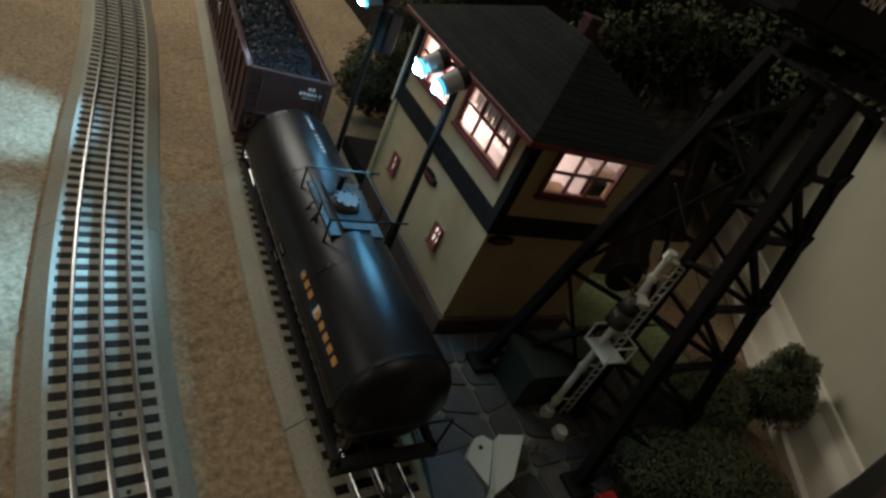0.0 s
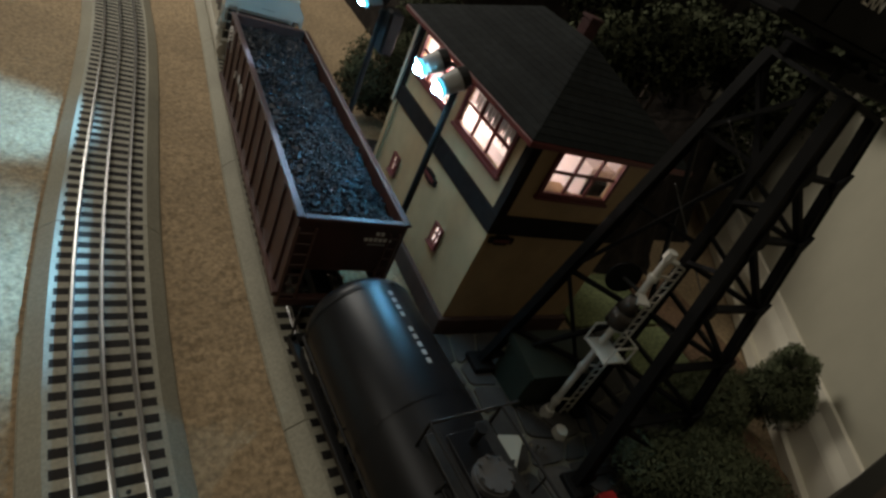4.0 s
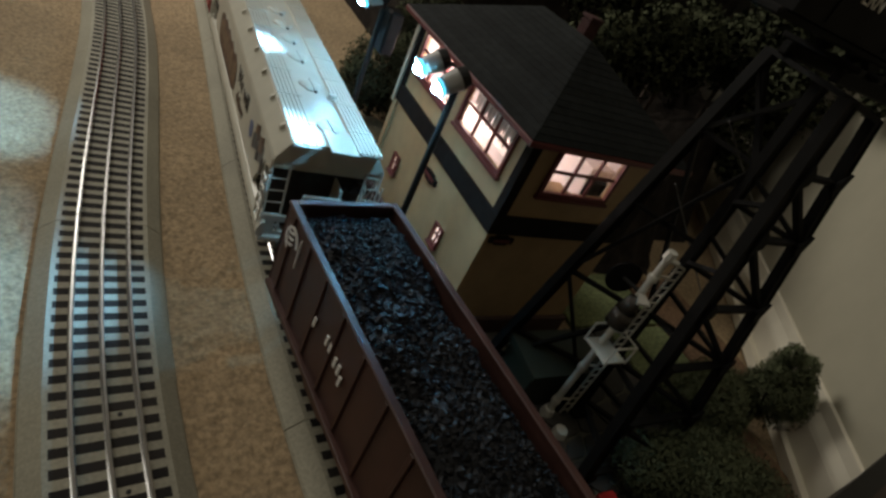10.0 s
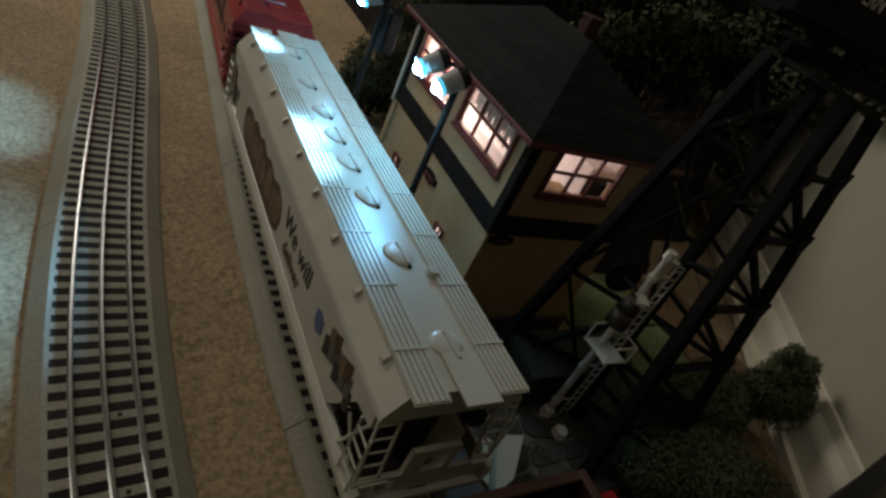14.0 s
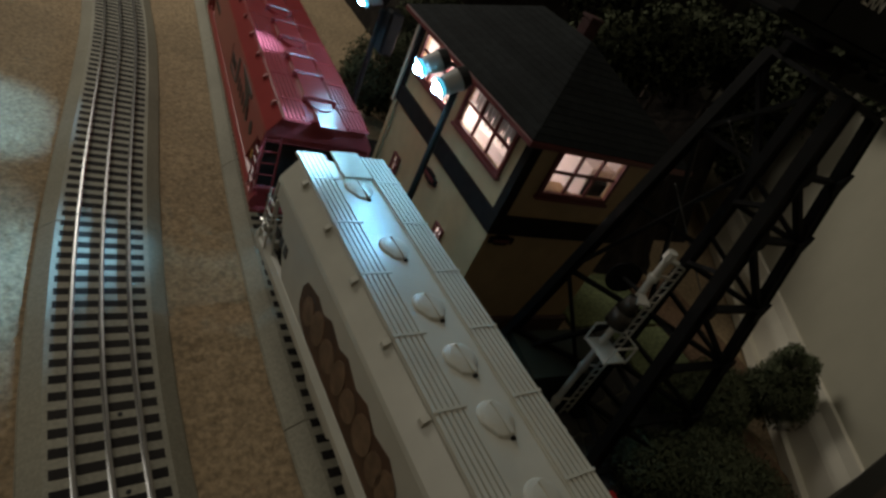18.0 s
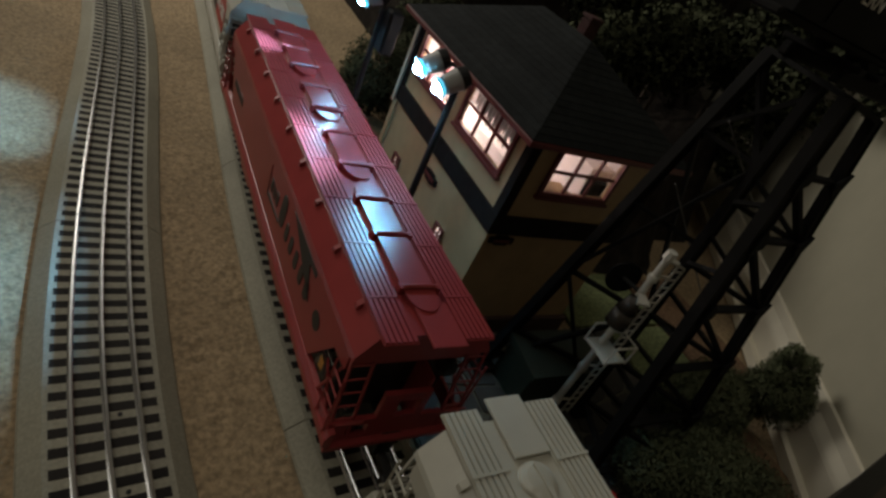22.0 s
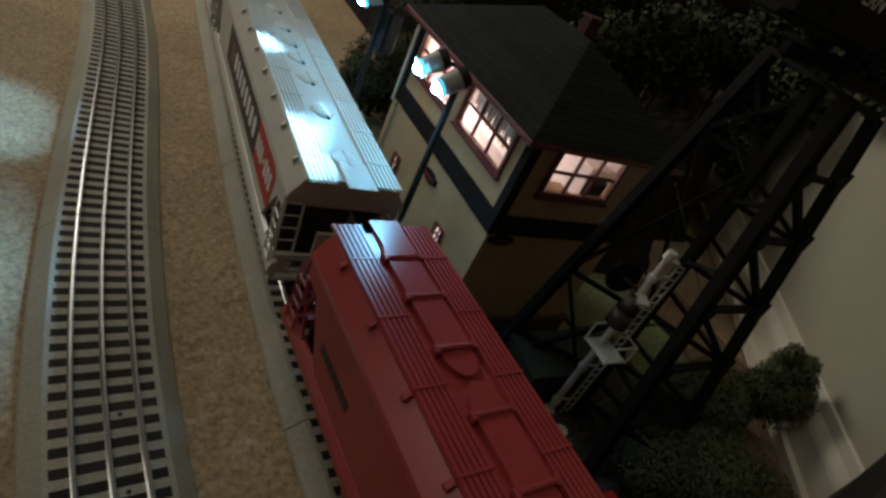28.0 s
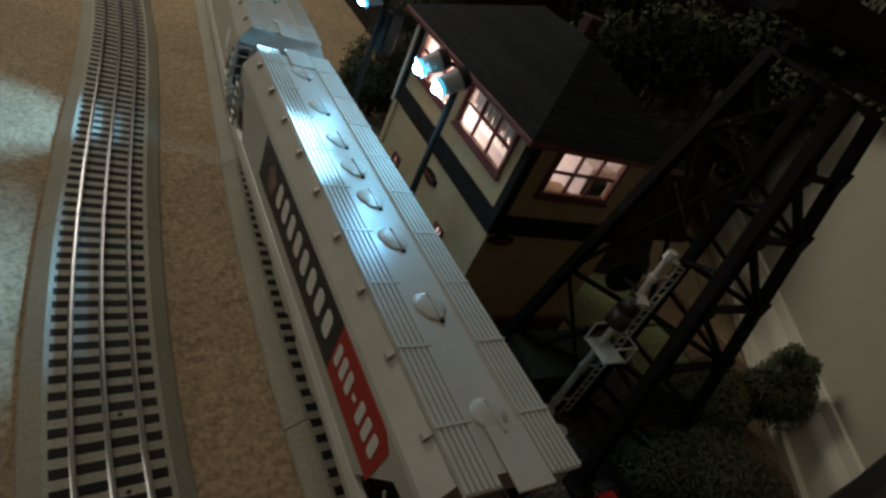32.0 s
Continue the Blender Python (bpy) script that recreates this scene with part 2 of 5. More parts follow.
def room():
    along = (WALL_B - WALL_A).normalized()
    out = Vector((along.y, -along.x, 0))
    far = WALL_A + along * (4.72 / along.y)
    near = WALL_A

    def upright(a, b, thick, z0, z1):
        bm = B()
        side = Vector(((b - a).y, -(b - a).x, 0)).normalized() * thick
        prism(bm, [tuple(p)[:2] for p in (a, b, b + side, a + side)], 2, z0, z1)
        return bm
    solid("wall_east", upright(near, far, 0.1, -0.02, 2.4), WALL_PAINT, "cream painted plaster wall above a white baseboard", kind="structure")
    board = solid("baseboard", upright(near, far, -0.010, 0.0, 0.0370), TRIM_PAINT, "cream painted wooden baseboard along the wall", kind="structure")
    bm = B()
    side = -out
    lines = [(0.0, 0.0372), (0.0098, 0.0372), (0.0088, 0.041), (0.0045, 0.050), (0.0035, 0.0605), (0.0, 0.0615)]
    ends = [[bm.verts.new(tuple(p + side * d + Vector((0, 0, z)))) for d, z in lines] for p in (near, far)]
    for k in range(len(lines)):
        k2 = (k + 1) % len(lines)
        bm.faces.new((ends[0][k], ends[0][k2], ends[1][k2], ends[1][k]))
    bm.faces.new(ends[0]), bm.faces.new(ends[1][::-1])
    bmesh.ops.recalc_face_normals(bm, faces=bm.faces[:])
    part("moulding", bm, TRIM_PAINT, board)
    shoe = upright(near + side * 0.010, far + side * 0.010, -0.008, 0.0, 0.0115)
    part("shoe_strip", shoe, TRIM_PAINT, board)
    solid("wall_entry", box(B(), (0.145, -2.9, -0.02), (0.245, -0.246, 2.4)), WALL_PAINT, "cream painted plaster wall beside the track", kind="structure")
    solid("wall_west", box(B(), (-2.65, -2.9, 0), (-2.55, 4.6, 2.4)), WALL_PAINT, "cream painted plaster wall", kind="structure")
    solid("wall_north", box(B(), (-2.6, 4.5, 0), (4.2, 4.6, 2.4)), WALL_PAINT, "cream painted plaster wall", kind="structure")
    solid("wall_south", box(B(), (-2.6, -2.95, 0), (0.145, -2.85, 2.4)), WALL_PAINT, "cream painted plaster wall", kind="structure")
    solid("ceiling", box(B(), (-2.7, -3.0, 2.4), (4.3, 4.7, 2.5)), TRIM_PAINT, "plain white plaster ceiling", kind="structure")


room()


# ---- track ----
def track(path, joints, y0, y1, label, tie_first, fine):
    """Sections of three-rail track, each with its roadbed, rails and ties."""
    pitch = 0.01135
    cuts = [y0] + [j for j in joints if y0 < j < y1] + [y1]
    tie_mesh = None
    for a, b in zip(cuts, cuts[1:]):
        piece = thing("track_section", label, "track", group="track sections on the carpet")
        ys = np.linspace(a + 0.0004, b - 0.0004, max(3, int((b - a) / 0.04)))
        profile = [(-0.0395, 0.0), (-0.0385, 0.002), (-0.0285, 0.0105), (0.0285, 0.0105), (0.0385, 0.002), (0.0395, 0.0)]
        bm = B()
        rows = [[bm.verts.new((path(y) + px, y, pz)) for px, pz in profile] for y in ys]
        for r, s in zip(rows, rows[1:]):
            for k in range(5):
                bm.faces.new((r[k], r[k + 1], s[k + 1], s[k]))
        bm.faces.new(rows[0][::-1]), bm.faces.new(rows[-1])
        bmesh.ops.recalc_face_normals(bm, faces=bm.faces[:])
        part("roadbed", bm, ROADBED, piece, "grey moulded roadbed with sloping shoulders")
        for offset in (-0.0159, 0.0, 0.0159):
            bm = B()
            shape = [(-0.0015, 0.0106), (-0.0015, 0.0112), (-0.0005, 0.0118), (-0.0005, 0.0155), (-0.0010, 0.0160), (-0.0010, 0.0171), (-0.0006, 0.0175),
                     (0.0006, 0.0175), (0.0010, 0.0171), (0.0010, 0.0160), (0.0005, 0.0155), (0.0005, 0.0118), (0.0015, 0.0112), (0.0015, 0.0106)]
            rows = [[bm.verts.new((path(y) + offset + px, y, pz)) for px, pz in shape] for y in ys]
            n = len(shape)
            for r, s in zip(rows, rows[1:]):
                for k in range(n):
                    bm.faces.new((r[k], r[(k + 1) % n], s[(k + 1) % n], s[k]))
            bm.faces.new(rows[0][::-1]), bm.faces.new(rows[-1])
            bmesh.ops.recalc_face_normals(bm, faces=bm.faces[:])
            part("rail", bm, RAIL, piece, "bright steel rail")
        first = math.ceil((a - tie_first) / pitch)
        last = math.floor((b - tie_first) / pitch)
        places = [tie_first + k * pitch for k in range(first, last + 1)]
        if path is other_track_x:
            for y in SCREWS:
                if a < y < b:
                    part("screw", rod(B(), (path(y) + 0.0068, y, 0.0104), (path(y) + 0.0068, y, 0.0110), 0.0013, 10), BLACK_PLASTIC, piece, "small black screw head")
        if fine(a, b):
            if tie_mesh is None:
                tie_mesh = mesh_of(box(B(), (-0.0257, -0.0029, 0.0090), (0.0257, 0.0029, 0.0108), 0.0002), TIE, "tie")
            for y in places:
                slope = (path(y + 0.01) - path(y - 0.01)) / 0.02
                part("tie", tie_mesh, None, piece, m=pose(path(y), y, 0, 0, 0, -math.degrees(math.atan(slope))))
        elif places:
            bm = B()
            for y in places:
                box(bm, (path(y) - 0.0257, y - 0.0029, 0.0090), (path(y) + 0.0257, y + 0.0029, 0.0108))
            ob = part("ties", bm, TIE, piece)
            ob["kind"] = "stuff"


SCREWS = [0.1633 + 0.0460 * k for k in range(2)]
JOINTS = [0.1927 + 0.2935 * k for k in range(-7, 15)]
track(track_x, JOINTS, -2.4, 4.2, "grey three-rail train track section on the carpet", 0.1689, lambda a, b: b > 0.1 and a < 1.05)
track(other_track_x, [j - 0.11 for j in JOINTS], -2.4, 4.2, "empty grey three-rail track section on the carpet", 0.1689, lambda a, b: b > 0.1 and a < 1.0)


# ---- signal tower ----
TX0, TX1, TY0, TY1 = 0.102, 0.236, 0.269, 0.478
Z_FOOT, Z_BAND, Z_BAND_TOP, Z_EAVE = 0.020, 0.110, 0.127, 0.190


def pierced(bm, axis, fixed, thick, u0, u1, z0, z1, holes):
    """A wall with openings, one sheet with thickness. axis 0: the wall stands at x = fixed and runs along y; axis 1 the other way."""
    us = sorted({u0, u1, *[h[0] for h in holes], *[h[1] for h in holes]})
    zs = sorted({z0, z1, *[h[2] for h in holes], *[h[3] for h in holes]})
    made = {}

    def vert(i, j, side):
        if (i, j, side) not in made:
            d = fixed + thick * side
            made[i, j, side] = bm.verts.new((d, us[i], zs[j]) if axis == 0 else (us[i], d, zs[j]))
        return made[i, j, side]

    def full(i, j):
        if not (0 <= i < len(us) - 1 and 0 <= j < len(zs) - 1):
            return False
        u, z = (us[i] + us[i + 1]) / 2, (zs[j] + zs[j + 1]) / 2
        return not any(h[0] < u < h[1] and h[2] < z < h[3] for h in holes)
    for i in range(len(us) - 1):
        for j in range(len(zs) - 1):
            if not full(i, j):
                continue
            for side in (0, 1):
                bm.faces.new([vert(a, b, side) for a, b in ((i, j), (i + 1, j), (i + 1, j + 1), (i, j + 1))])
            for (di, dj), (a, b) in (((-1, 0), ((i, j), (i, j + 1))), ((1, 0), ((i + 1, j), (i + 1, j + 1))), ((0, -1), ((i, j), (i + 1, j))), ((0, 1), ((i, j + 1), (i + 1, j + 1)))):
                if not full(i + di, j + dj):
                    bm.faces.new([vert(*a, 0), vert(*b, 0), vert(*b, 1), vert(*a, 1)])
    bmesh.ops.recalc_face_normals(bm, faces=bm.faces[:])
    return bm


def window(parent, axis, fixed, u0, u1, z0, z1, columns, rows, bar, outward, glazing=True):
    """A framed window in a wall: frame, bars, sill and panes."""
    def piece(bm, ua, ub, za, zb, d0, d1):
        lo, hi = sorted((fixed + outward * d0, fixed + outward * d1))
        if axis == 0:
            box(bm, (lo, ua, za), (hi, ub, zb))
        else:
            box(bm, (ua, lo, za), (ub, hi, zb))
    bm = B()
    w = bar * 1.5
    piece(bm, u0 - w, u0, z0 - w, z1 + w, -0.001, 0.0022)
    piece(bm, u1, u1 + w, z0 - w, z1 + w, -0.001, 0.0022)
    piece(bm, u0, u1, z1, z1 + w, -0.001, 0.0022)
    piece(bm, u0, u1, z0 - w, z0, -0.001, 0.0022)
    frame_part = part("window", bm, MAROON, parent, "maroon framed window with small panes")
    for k in range(1, columns):
        bm = B()
        u = u0 + (u1 - u0) * k / columns
        piece(bm, u - bar / 2, u + bar / 2, z0, z1, -0.0012, 0.0008)
        part("upright_bar", bm, MAROON, frame_part)
    for k in range(1, rows):
        bm = B()
        z = z0 + (z1 - z0) * k / rows
        piece(bm, u0, u1, z - bar / 2, z + bar / 2, -0.0010, 0.0006)
        part("cross_bar", bm, MAROON, frame_part)
    bm = B()
    piece(bm, u0 - w * 1.4, u1 + w * 1.4, z0 - w * 1.7, z0 - w, -0.001, 0.0040)
    part("sill", bm, MAROON, frame_part)
    if glazing:
        for i in range(columns):
            for j in range(rows):
                bm = B()
                du, dz = (u1 - u0) / columns, (z1 - z0) / rows
                piece(bm, u0 + du * i, u0 + du * (i + 1), z0 + dz * j, z0 + dz * (j + 1), -0.0019, -0.0014)
                ob = part("pane", bm, PANE, frame_part)
                ob.visible_shadow = False


def plaque(parent, axis, fixed, u, z, size, outward):
    """A dark scalloped name board with an unreadable line of writing."""
    bm = B()
    outline = [(-1, -0.30), (-0.62, -0.30), (-0.5, -0.5), (0.5, -0.5), (0.62, -0.30), (1, -0.30), (1, 0.30), (0.62, 0.30), (0.5, 0.5), (-0.5, 0.5), (-0.62, 0.30), (-1, 0.30)]
    pts = [(u + a * size, z + b * size * 0.75) for a, b in outline]
    lo, hi = sorted((fixed, fixed + outward * 0.0022))
    prism(bm, pts, axis, lo, hi)
    board = part("name_board", bm, DARK_TIMBER, parent, "dark scalloped name board")
    lo, hi = sorted((fixed + outward * 0.0023, fixed + outward * 0.0027))
    bm = B()
    if axis == 0:
        box(bm, (lo, u - size * 0.7, z - size * 0.12), (hi, u + size * 0.7, z + size * 0.12))
    else:
        box(bm, (u - size * 0.7, lo, z - size * 0.12), (u + size * 0.7, hi, z + size * 0.12))
    part("writing", bm, MAROON, board)


def signal_tower():
    tower = thing("signal_tower", "cream two-storey signal tower with dark timbers, lit windows and hipped roof", "model building")
    part("foundation", box(B(), (TX0 - 0.004, TY0 - 0.004, 0), (TX1 + 0.004, TY1 + 0.004, Z_FOOT - 0.0), 0.001), FOUNDATION, tower, "dark brown foundation")
    t = 0.003
    big_w = (0.290, 0.364, 0.150, 0.186)
    big_w2 = (0.386, 0.460, 0.150, 0.186)
    big_s = (0.128, 0.192, 0.151, 0.185)
    small = [(0.318, 0.330, 0.053, 0.070), (0.428, 0.440, 0.053, 0.070)]
    part("wall", pierced(B(), 0, TX0, t, TY0, TY1, Z_FOOT, Z_EAVE, [big_w, big_w2, *small]), CREAM_WALL, tower)
    part("wall", pierced(B(), 1, TY0, t, TX0 + t, TX1 - t, Z_FOOT, Z_EAVE, [big_s]), CREAM_WALL, tower)
    part("wall", pierced(B(), 0, TX1 - t, t, TY0, TY1, Z_FOOT, Z_EAVE, []), CREAM_WALL, tower)
    part("wall", pierced(B(), 1, TY1 - t, t, TX0 + t, TX1 - t, Z_FOOT, Z_EAVE, []), CREAM_WALL, tower)
    part("upper_floor", box(B(), (TX0 + t, TY0 + t, 0.116), (TX1 - t, TY1 - t, 0.120)), INSIDE, tower)
    part("ceiling_board", box(B(), (TX0 + t, TY0 + t, Z_EAVE - 0.001), (TX1 - t, TY1 - t, Z_EAVE + 0.001)), INSIDE, tower)
    for lo, hi in (((TX0 + t, TY0 + t, 0.121), (TX0 + t + 0.0006, TY1 - t, 0.1485)), ((TX1 - t - 0.001, TY0 + t, 0.121), (TX1 - t, TY1 - t, 0.1885)),
                   ((TX0 + t + 0.001, TY1 - t - 0.001, 0.121), (TX1 - t - 0.001, TY1 - t, 0.1885))):
        part("lining", box(B(), lo, hi), INSIDE, tower)
    for lo, hi in (((TX1 - t - 0.001, TY0 + t, 0.022), (TX1 - t, TY1 - t, 0.1155)), ((TX0 + t, TY0 + t, 0.0202), (TX1 - t - 0.0012, TY1 - t, 0.0215)),
                   ((TX0 + t + 0.001, TY1 - t - 0.001, 0.022), (TX1 - t - 0.001, TY1 - t, 0.1155))):
        part("lining", box(B(), lo, hi), INSIDE, tower)
    for u0, u1, z0, z1 in small:
        part("blind", box(B(), (TX0 + 0.0021, u0 + 0.0001, z0 + 0.0001), (TX0 + 0.0026, u1 - 0.0001, z1 - 0.0001)), PANE_GLOW, tower, "glowing panel in place of the lamplit room behind the small panes")
    window(tower, 0, TX0, *big_w, 3, 2, 0.0022, -1)
    window(tower, 0, TX0, *big_w2, 3, 2, 0.0022, -1)
    window(tower, 1, TY0, *big_s, 3, 2, 0.0022, -1)
    for s in small:
        window(tower, 0, TX0, *s, 2, 2, 0.0010, -1)
    p = 0.0026
    west, south = TX0 - p, TY0 - p
    timbers = [((west, south, Z_BAND), (TX0, TY1 + p, Z_BAND_TOP)), ((TX0, south, Z_BAND), (TX1 + p, TY0, Z_BAND_TOP)),
               ((west, south, Z_BAND_TOP), (TX0, TY0 + 0.006, Z_EAVE - 0.003)), ((TX0, south, Z_BAND_TOP), (TX0 + 0.006, TY0, Z_EAVE - 0.003)),
               ((TX1 - 0.008, south, Z_BAND_TOP), (TX1 + p, TY0, Z_EAVE - 0.003)), ((west, TY1 - 0.007, Z_BAND_TOP), (TX0, TY1 + p, Z_EAVE - 0.003))]
    for lo, hi in timbers:
        part("timber", box(B(), lo, hi, 0.0004), DARK_TIMBER, tower, "dark stained timber")
    part("corner_board", box(B(), (west, TY1 - 0.005, Z_FOOT), (TX0, TY1 + p, Z_BAND), 0.0003), CREAM_WALL, tower, "cream corner board")
    part("corner_board", box(B(), (west - 0.002, TY1 - 0.001, Z_BAND - 0.004), (west - 0.0001, TY1 + 0.004, Z_EAVE - 0.008), 0.0003), IVORY, tower, "pale downpipe board")
    # hipped roof
    over = 0.015
    x0, x1, y0, y1, z0 = TX0 - over, TX1 + over, TY0 - over + 0.003, TY1 + over, Z_EAVE - 0.001
    zr, mid = 0.243, (TX0 + TX1) / 2 + 0.002
    ridge = (0.345, TY1 - 0.06)
    bm = B()
    corner = [bm.verts.new(c) for c in ((x0, y0, z0 + 0.0045), (x1, y0, z0 + 0.0045), (x1, y1, z0 + 0.0045), (x0, y1, z0 + 0.0045))]
    a, b = bm.verts.new((mid, ridge[0], zr)), bm.verts.new((mid, ridge[1], zr))
    for f in ((corner[0], corner[1], a), (corner[1], corner[2], b, a), (corner[2], corner[3], b), (corner[3], corner[0], a, b), corner[::-1]):
        bm.faces.new(f)
    bmesh.ops.recalc_face_normals(bm, faces=bm.faces[:])
    roof = part("roof", bm, ROOF_SLATE, tower, "dark grey-green shingled hipped roof")
    # courses of shingles lying on the slopes
    def course(p0, p1, q0, q1, rows):
        for k in range(rows):
            f0, f1 = k / rows, min((k + 1.25) / rows, 1.0)
            lo0, lo1 = Vector(p0).lerp(Vector(q0), f0), Vector(p1).lerp(Vector(q1), f0)
            hi0, hi1 = Vector(p0).lerp(Vector(q0), f1), Vector(p1).lerp(Vector(q1), f1)
            nor = (lo1 - lo0).cross(hi0 - lo0).normalized()
            if nor.z < 0:
                nor.negate()
            bmr = B()
            v = [bmr.verts.new(c) for c in (lo0 + nor * 0.0006, lo1 + nor * 0.0006, hi1 + nor * 0.0002, hi0 + nor * 0.0002, lo0, lo1)]
            bmr.faces.new(v[:4]), bmr.faces.new((v[4], v[5], v[1], v[0]))
            part("shingle_course", bmr, ROOF_SLATE, roof)
    c = [tuple(v) for v in ((x0, y0, z0 + 0.0045), (x1, y0, z0 + 0.0045), (x1, y1, z0 + 0.0045), (x0, y1, z0 + 0.0045))]
    ra, rb = (mid, ridge[0], zr), (mid, ridge[1], zr)
    course(c[3], c[0], rb, ra, 16)
    course(c[0], c[1], ra, ra, 16)
    for lo, hi in (((x0 - 0.001, y0 - 0.001, z0), (x0 + 0.002, y1 + 0.001, z0 + 0.0042)), ((x0 + 0.002, y0 - 0.001, z0), (x1 + 0.001, y0 + 0.002, z0 + 0.0042))):
        part("fascia", box(B(), lo, hi, 0.0004), MAROON, tower, "maroon fascia board")
    part("soffit", box(B(), (x0 + 0.002, y0 + 0.002, z0 + 0.0006), (x1, y1, z0 + 0.0030)), MAROON, tower)
    # chimney
    cx0, cy0 = 0.187, 0.374
    stack = part("chimney", box(B(), (cx0, cy0, 0.222), (cx0 + 0.0115, cy0 + 0.0115, 0.252), 0.0005), CHIMNEY_BRICK, tower, "red brick chimney")
    part("chimney_cap", box(B(), (cx0 - 0.0012, cy0 - 0.0012, 0.252), (cx0 + 0.0127, cy0 + 0.0127, 0.2550), 0.0005), CHIMNEY_BRICK, stack)
    brick = mesh_of(box(B(), (-0.0017, -0.0005, -0.0009), (0.0017, 0.0003, 0.0009), 0.0002), CHIMNEY_BRICK, "brick")
    for row in range(8):
        for k in range(3):
            off = 0.0006 if row % 2 else 0.0
            part("brick", brick, None, stack, m=pose(cx0 + 0.0018 + off + k * 0.0037, cy0, 0.2350 + row * 0.0021))
            part("brick", brick, None, stack, m=pose(cx0, cy0 + 0.0018 + off + k * 0.0037, 0.2350 + row * 0.0021, 0, 0, -90))
    plaque(tower, 0, TX0, 0.368, 0.092, 0.013, -1)
    plaque(tower, 1, TY0, 0.1165, 0.104, 0.011, -1)
    # furniture behind the panes
    part("lever_frame", box(B(), (0.128, 0.300, 0.120), (0.140, 0.440, 0.146), 0.001), INSIDE, tower, "pale lever frame")
    levers = B()
    for k in range(16):
        rod(levers, (0.134, 0.304 + k * 0.0085, 0.146), (0.130 + 0.004 * (k % 3), 0.304 + k * 0.0085, 0.166), 0.0010, 6)
    part("levers", levers, WHITE_PRINT, tower)
    part("cupboard", box(B(), (0.200, 0.300, 0.120), (0.226, 0.350, 0.160), 0.001), INSIDE, tower)
    part("table", box(B(), (0.150, 0.288, 0.120), (0.186, 0.312, 0.137), 0.001), CREAM_WALL, tower)
    part("bench", box(B(), (0.114, 0.286, 0.120), (0.130, 0.298, 0.146), 0.001), MAROON, tower)
    part("stove", rod(B(), (0.196, 0.286, 0.120), (0.196, 0.286, 0.158), 0.0075, 12), DARK_TIMBER, tower)
    for k in range(5):
        part("chart", box(B(), (0.112 + 0.004 * (k % 2), 0.392 + 0.013 * k, 0.1205), (0.124 + 0.006 * (k % 3), 0.402 + 0.013 * k, 0.130 + 0.004 * (k % 2)), 0.0006), (CREAM_WALL, MAROON, INSIDE)[k % 3], tower)
    curtain = B()
    for k in range(28):
        y = 0.292 + k * 0.0026
        rod(curtain, (0.1085 + 0.0012 * (k % 2), y, 0.168 + 0.004 * math.sin(k * 1.7)), (0.1085 + 0.0012 * (k % 2), y, 0.187), 0.0014, 6)
    part("curtain", curtain, INSIDE, tower, "white gathered curtain")


signal_tower()
lamp("tower_bulb", "POINT", 0.27, (1.0, 0.85, 0.82), pose(0.120, 0.400, 0.176), radius=0.006)


# ---- the train ----
SPEED = 0.0506
CAR_FLOOR = RAIL_TOP


def letters(text, size, mat, parent, m, name="lettering", thick=0.0003):
    """Raised words in the built-in font, flat in their own plane."""
    curve = bpy.data.curves.new(name, "FONT")
    curve.body, curve.size, curve.extrude = text, size, thick
    ob = new(name, curve)
    data = bpy.data.meshes.new_from_object(ob.evaluated_get(bpy.context.evaluated_depsgraph_get()))
    bpy.data.objects.remove(ob)
    data.materials.clear()
    data.materials.append(mat)
    return part(name, data, None, parent, m=m)


# reads from the side on which x is less: right is towards -y, up is z
def on_side(x, y, z):
    return Matrix.Translation((x, y, z)) @ Matrix(((0, 0, -1, 0), (-1, 0, 0, 0), (0, 1, 0, 0), (0, 0, 0, 1)))


def side_panel(parent, name, mat, x, pts, label="", thick=0.0004):
    """A flat printed shape on the side of a car; pts are (y, z)."""
    bm = prism(B(), pts, 0, x - thick, x)
    return part(name, bm, mat, parent, label)


